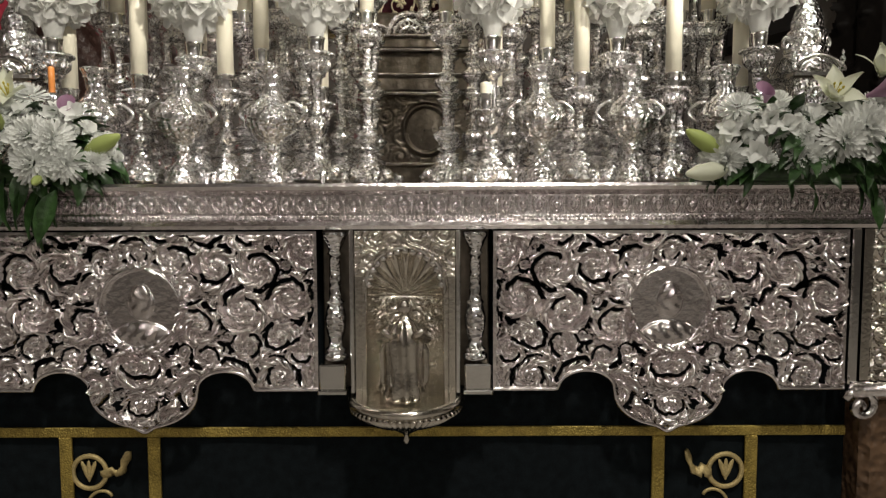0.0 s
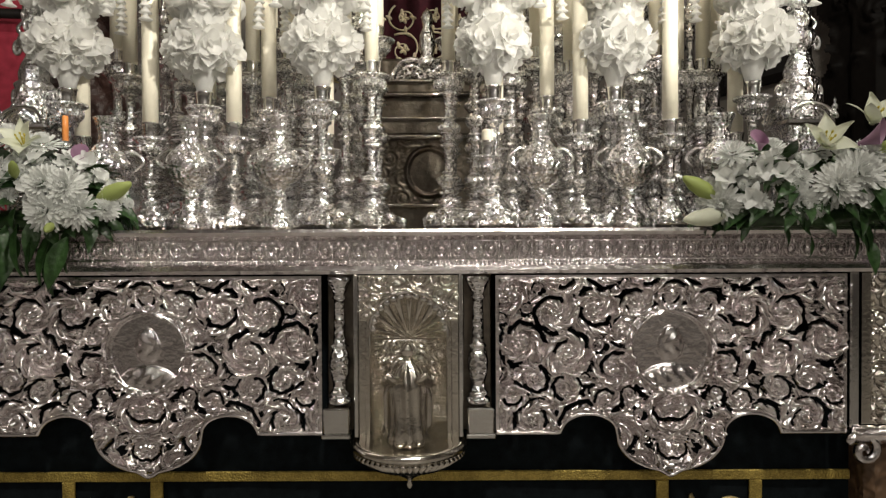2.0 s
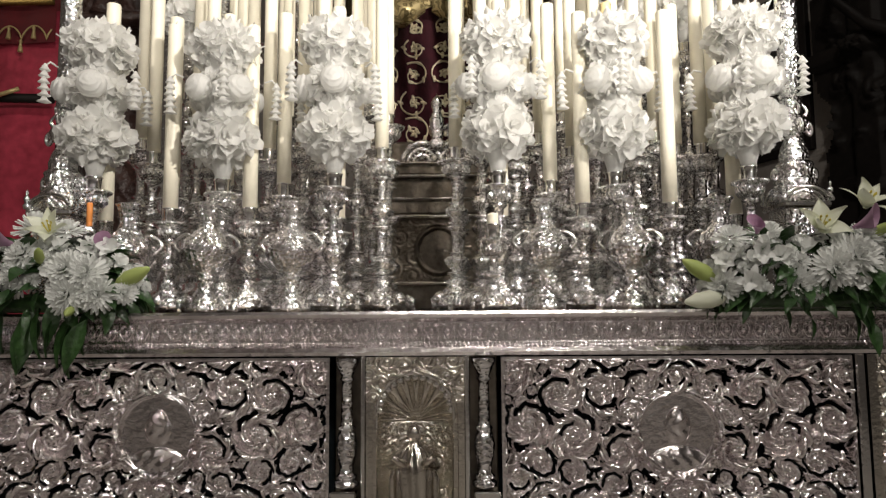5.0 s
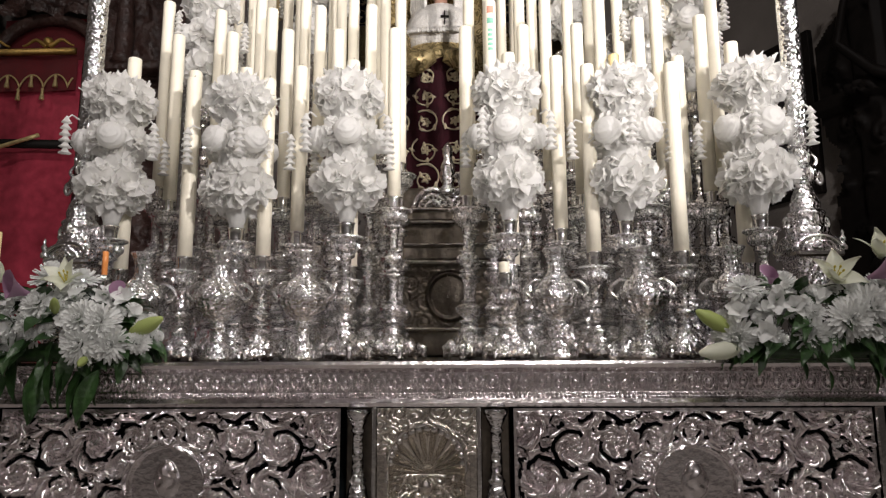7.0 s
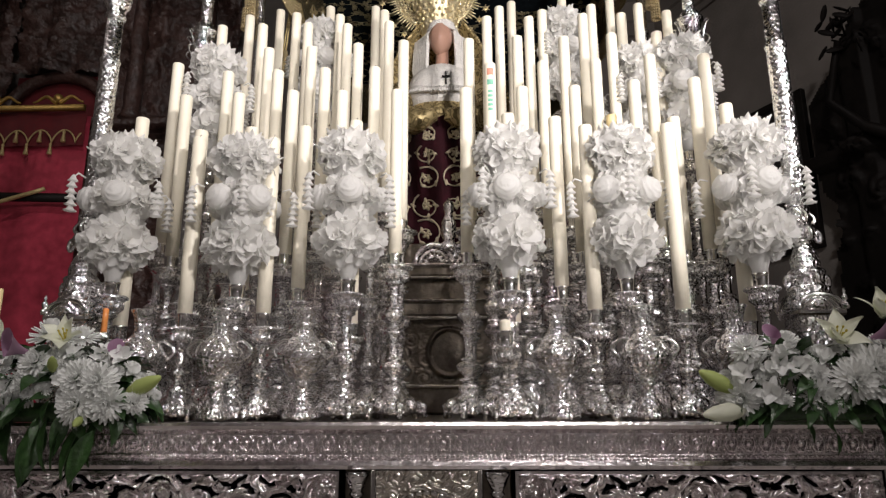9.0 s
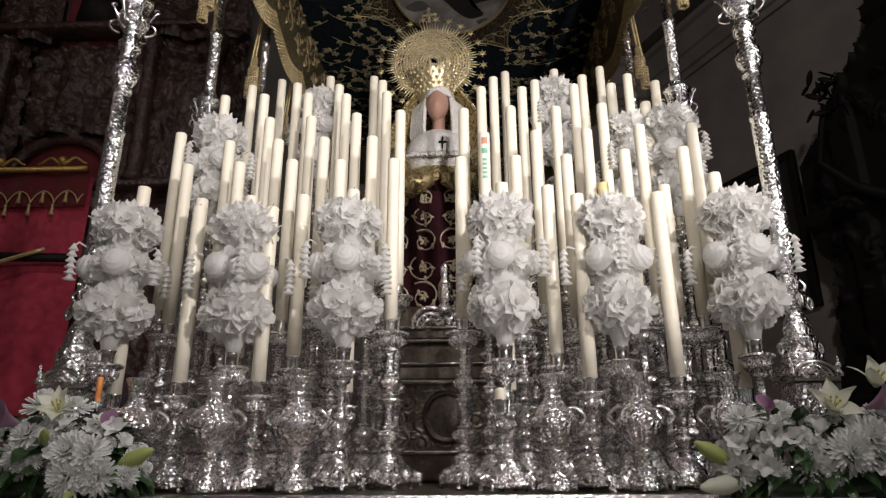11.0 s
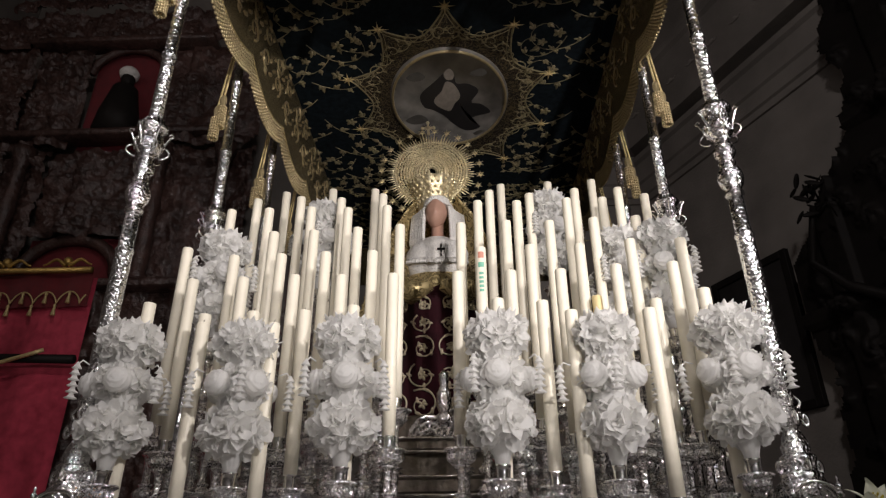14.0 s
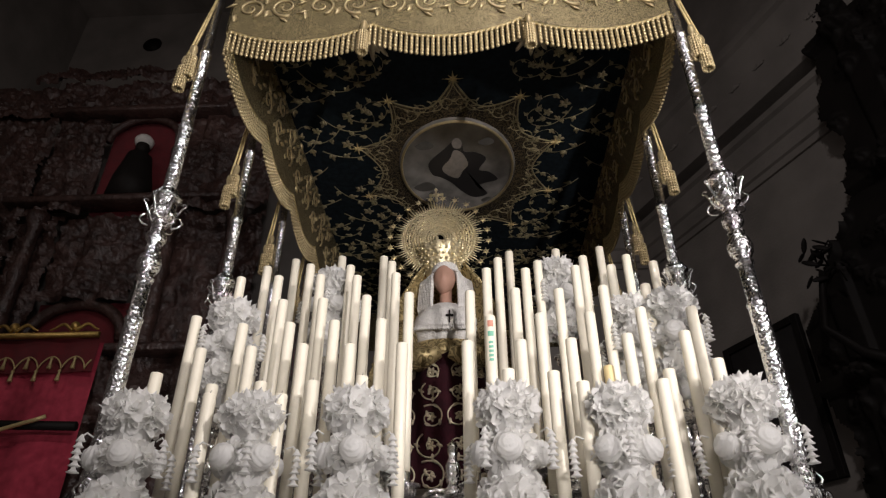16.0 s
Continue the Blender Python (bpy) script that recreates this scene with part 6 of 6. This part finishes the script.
def arrangement(centre, half, flowers, seed, label):
    """Leaves massed over an oblong block, with set flowers and scattered small ones."""
    rnd = random.Random(seed)
    t = thing("flower_arrangement", label, "flowers", "corner flowers")
    cx, cy, cz = centre
    hx, hy, hz = half
    part("foam_block", box(cx - hx * 0.75, cx + hx * 0.75, cy - hy * 0.5, cy + hy * 0.7, TOP + 0.002, cz, 0.02), LEAF, t)
    g = Geo()
    for i in range(260):
        a, e = rnd.uniform(0, 2 * math.pi), rnd.uniform(-0.35, 1.2)
        n = Vector((math.cos(a) * math.cos(e), math.sin(a) * math.cos(e), math.sin(e)))
        p = Vector((cx + n.x * hx * 0.85, cy + n.y * hy * 0.85, cz + n.z * hz * 0.8))
        if n.y > 0.75:
            continue
        L = rnd.uniform(0.05, 0.11)
        d = (n + Vector((rnd.uniform(-0.6, 0.6), rnd.uniform(-0.6, 0.2), rnd.uniform(-1.2, 0.3)))).normalized()
        m = Matrix.Translation(p) @ d.to_track_quat("Y", "Z").to_matrix().to_4x4() @ pose(0, 0, 0, 0, rnd.uniform(-50, 50), 0)
        g.add(*petal(L, L * rnd.uniform(0.25, 0.5), -0.6, 0.3, 2, 5), m)
    tagged(part("leaves", g, LEAF, t, "dark green foliage"), kind="stuff")
    for kind, x, y, z, dx, dy, dz, s in flowers:
        me = {"mum": MUMS, "lily": LILIES, "als": ALS, "calla": [CALLA], "small": SMALL}[kind]
        nm = {"mum": "chrysanthemum", "lily": "lily", "als": "alstroemeria", "calla": "calla", "small": "small_daisy"}[kind]
        place(t, nm, rnd.choice(me), (x, y, z), (dx, dy, dz), s)
    for i in range(22):
        a, e = rnd.uniform(math.pi, 2 * math.pi), rnd.uniform(0.0, 1.1)
        n = Vector((math.cos(a) * math.cos(e), math.sin(a) * math.cos(e), math.sin(e)))
        p = (cx + n.x * hx * 0.98, cy + n.y * hy * 1.0, cz + n.z * hz * 0.95)
        place(t, "alstroemeria", rnd.choice(ALS), p, (n.x, n.y - 0.5, n.z), rnd.uniform(0.7, 1.0))
    for i in range(64):
        a, e = rnd.uniform(math.pi, 2 * math.pi), rnd.uniform(-0.1, 1.2)
        n = Vector((math.cos(a) * math.cos(e), math.sin(a) * math.cos(e), math.sin(e)))
        p = (cx + n.x * hx * 1.02, cy + n.y * hy * 1.02, cz + n.z * hz * 0.95)
        place(t, "small_daisy", rnd.choice(SMALL), p, (n.x, n.y - 0.4, n.z), rnd.uniform(0.5, 0.95))
    return t


FR = [("lily", 1.26, -0.02, 1.80, 0.1, -0.6, 0.9, 1.0), ("lily", 1.10, -0.08, 1.735, -0.2, -1, 0.6, 1.0), ("calla", 1.19, -0.08, 1.74, 0.6, -0.8, 0.3, 1.0), ("mum", 1.16, -0.14, 1.66, 0, -1, 0.3, 1.25), ("mum", 1.10, -0.15, 1.63, -0.1, -1, 0.1, 1.1), ("mum", 1.02, -0.12, 1.585, -0.1, -1, 0, 1.0), ("als", 0.98, -0.1, 1.66, -0.2, -1, 0.4, 1.1), ("als", 0.93, -0.1, 1.67, -0.4, -1, 0.4, 1.0), ("als", 0.90, -0.1, 1.60, -0.3, -1, 0.0, 1.1), ("als", 0.84, -0.09, 1.65, -0.6, -1, 0.3, 1.0), ("mum", 0.86, -0.08, 1.72, -0.3, -0.6, 0.8, 0.9), ("mum", 0.83, -0.08, 1.585, -0.5, -1, -0.2, 1.0), ("mum", 1.0, 0.0, 1.74, 0, -0.5, 1, 0.9), ("mum", 1.22, -0.08, 1.72, 0.1, -0.7, 0.7, 0.9), ("calla", 0.94, -0.06, 1.73, -0.2, -0.8, 0.6, 0.8), ("mum", 1.30, -0.05, 1.66, 0.4, -1, 0.2, 1.1), ("lily", 1.36, 0.0, 1.78, 0.4, -0.7, 0.6, 1.0), ("mum", 1.36, -0.05, 1.62, 0.4, -1, 0.0, 1.1)]
arrangement((1.12, 0.0, 1.58), (0.33, 0.13, 0.16), FR, 3, "fresh white lilies and chrysanthemums with dark foliage")
FL = [("mum", -0.93, -0.13, 1.645, 0.1, -1, 0.2, 1.0), ("mum", -0.875, -0.13, 1.635, 0.2, -1, 0.2, 1.0), ("mum", -0.92, -0.14, 1.575, 0, -1, 0, 1.1), ("mum", -0.85, -0.12, 1.575, 0.3, -1, -0.1, 1.0), ("lily", -1.02, -0.06, 1.745, 0.2, -0.8, 0.7, 0.9), ("mum", -1.09, -0.10, 1.63, -0.1, -1, 0.1, 1.15), ("mum", -1.07, -0.10, 1.69, 0, -1, 0.5, 1.0), ("mum", -1.10, 0.0, 1.78, 0, -0.5, 1, 1.2), ("mum", -1.02, 0.02, 1.77, 0.1, -0.5, 1, 0.9), ("calla", -1.10, -0.10, 1.715, -0.3, -1, 0.2, 1.2), ("calla", -0.88, -0.05, 1.70, 0.3, -0.7, 0.7, 0.7), ("als", -0.85, -0.06, 1.70, 0.5, -0.8, 0.5, 1.0), ("small", -0.78, -0.1, 1.58, 0.5, -1, 0, 1.1), ("small", -0.77, -0.09, 1.62, 0.6, -1, 0.2, 1.0), ("mum", -1.22, -0.05, 1.66, -0.3, -1, 0.2, 1.2), ("mum", -1.18, -0.1, 1.58, -0.3, -1, 0, 1.1), ("lily", -1.25, 0.0, 1.76, -0.4, -0.8, 0.6, 1.0)]
al = arrangement((-1.06, 0.0, 1.58), (0.29, 0.13, 0.16), FL, 5, "fresh white chrysanthemums and a lily with dark foliage")
ar = [o for o in bpy.data.objects if o.name.startswith("flower_arrangement") and o != al][0]
for t, p, d, L in ((al, (-0.82, -0.08, 1.60), (0.8, -0.2, 0.35), 0.12), (al, (-0.90, -0.14, 1.54), (0.2, -0.8, -0.3), 0.06), (al, (-1.0, -0.13, 1.66), (0.3, -0.6, 0.4), 0.07), (ar, (0.83, -0.06, 1.60), (-0.9, -0.2, 0.5), 0.12), (ar, (0.84, -0.08, 1.555), (-1, -0.3, -0.1), 0.13), (ar, (1.24, -0.06, 1.72), (0.3, -0.8, 0.3), 0.08)):
    o = part("bud", bud_geo(L), BUD if L != 0.13 else PETAL_CREAM, t, "pale green closed lily bud")
    o.matrix_local = Matrix.Translation(p) @ Vector(d).normalized().to_track_quat("Z", "Y").to_matrix().to_4x4()
# hanging leaf sprays at the table edge
for t, x0, x1, n in ((al, -1.28, -0.86, 18), (ar, 0.92, 1.4, 6)):
    g = Geo()
    for i in range(n):
        x = fr.uniform(x0, x1)
        L = fr.uniform(0.09, 0.17) if t is al else fr.uniform(0.05, 0.10)
        m = Matrix.Translation((x, -0.06 - fr.uniform(0, 0.05), 1.55 + fr.uniform(-0.06, 0.02))) @ Vector((fr.uniform(-0.6, 0.6), -0.5, -1)).normalized().to_track_quat("Y", "Z").to_matrix().to_4x4() @ pose(0, 0, 0, 0, fr.uniform(-40, 40), 0)
        g.add(*petal(L, L * 0.36, -0.4, 0.3, 2, 5), m)
    tagged(part("hanging_leaves", g, LEAF, t, "glossy hanging leaves"), kind="stuff")
# small coloured tapers at the left
for x, y, z0, z1, m, lab in ((-1.06, 0.20, 1.80, 1.88, AMBER, "short amber wax taper beside the flowers"), (-1.35, 0.10, 1.53, 1.93, WAX_OLD, "thin pale taper beside the flowers")):
    c = part("taper", lathe([(0.009, z0), (0.009, z1 - 0.003), (0.006, z1), (0.0001, z1)], 12), m, None, lab)
    tagged(c, "", "candle")
    c.location = (x, y, 0)
    if z0 > 1.6:
        c2 = part("taper_holder", lathe([(0.03, TOP), (0.02, TOP + 0.03), (0.012, TOP + 0.1), (0.012, z0 - 0.02), (0.03, z0)], 12), SILVER, None, "small silver taper holder on the table")
        tagged(c2, "", "holder")
        c2.location = (x, y, 0)
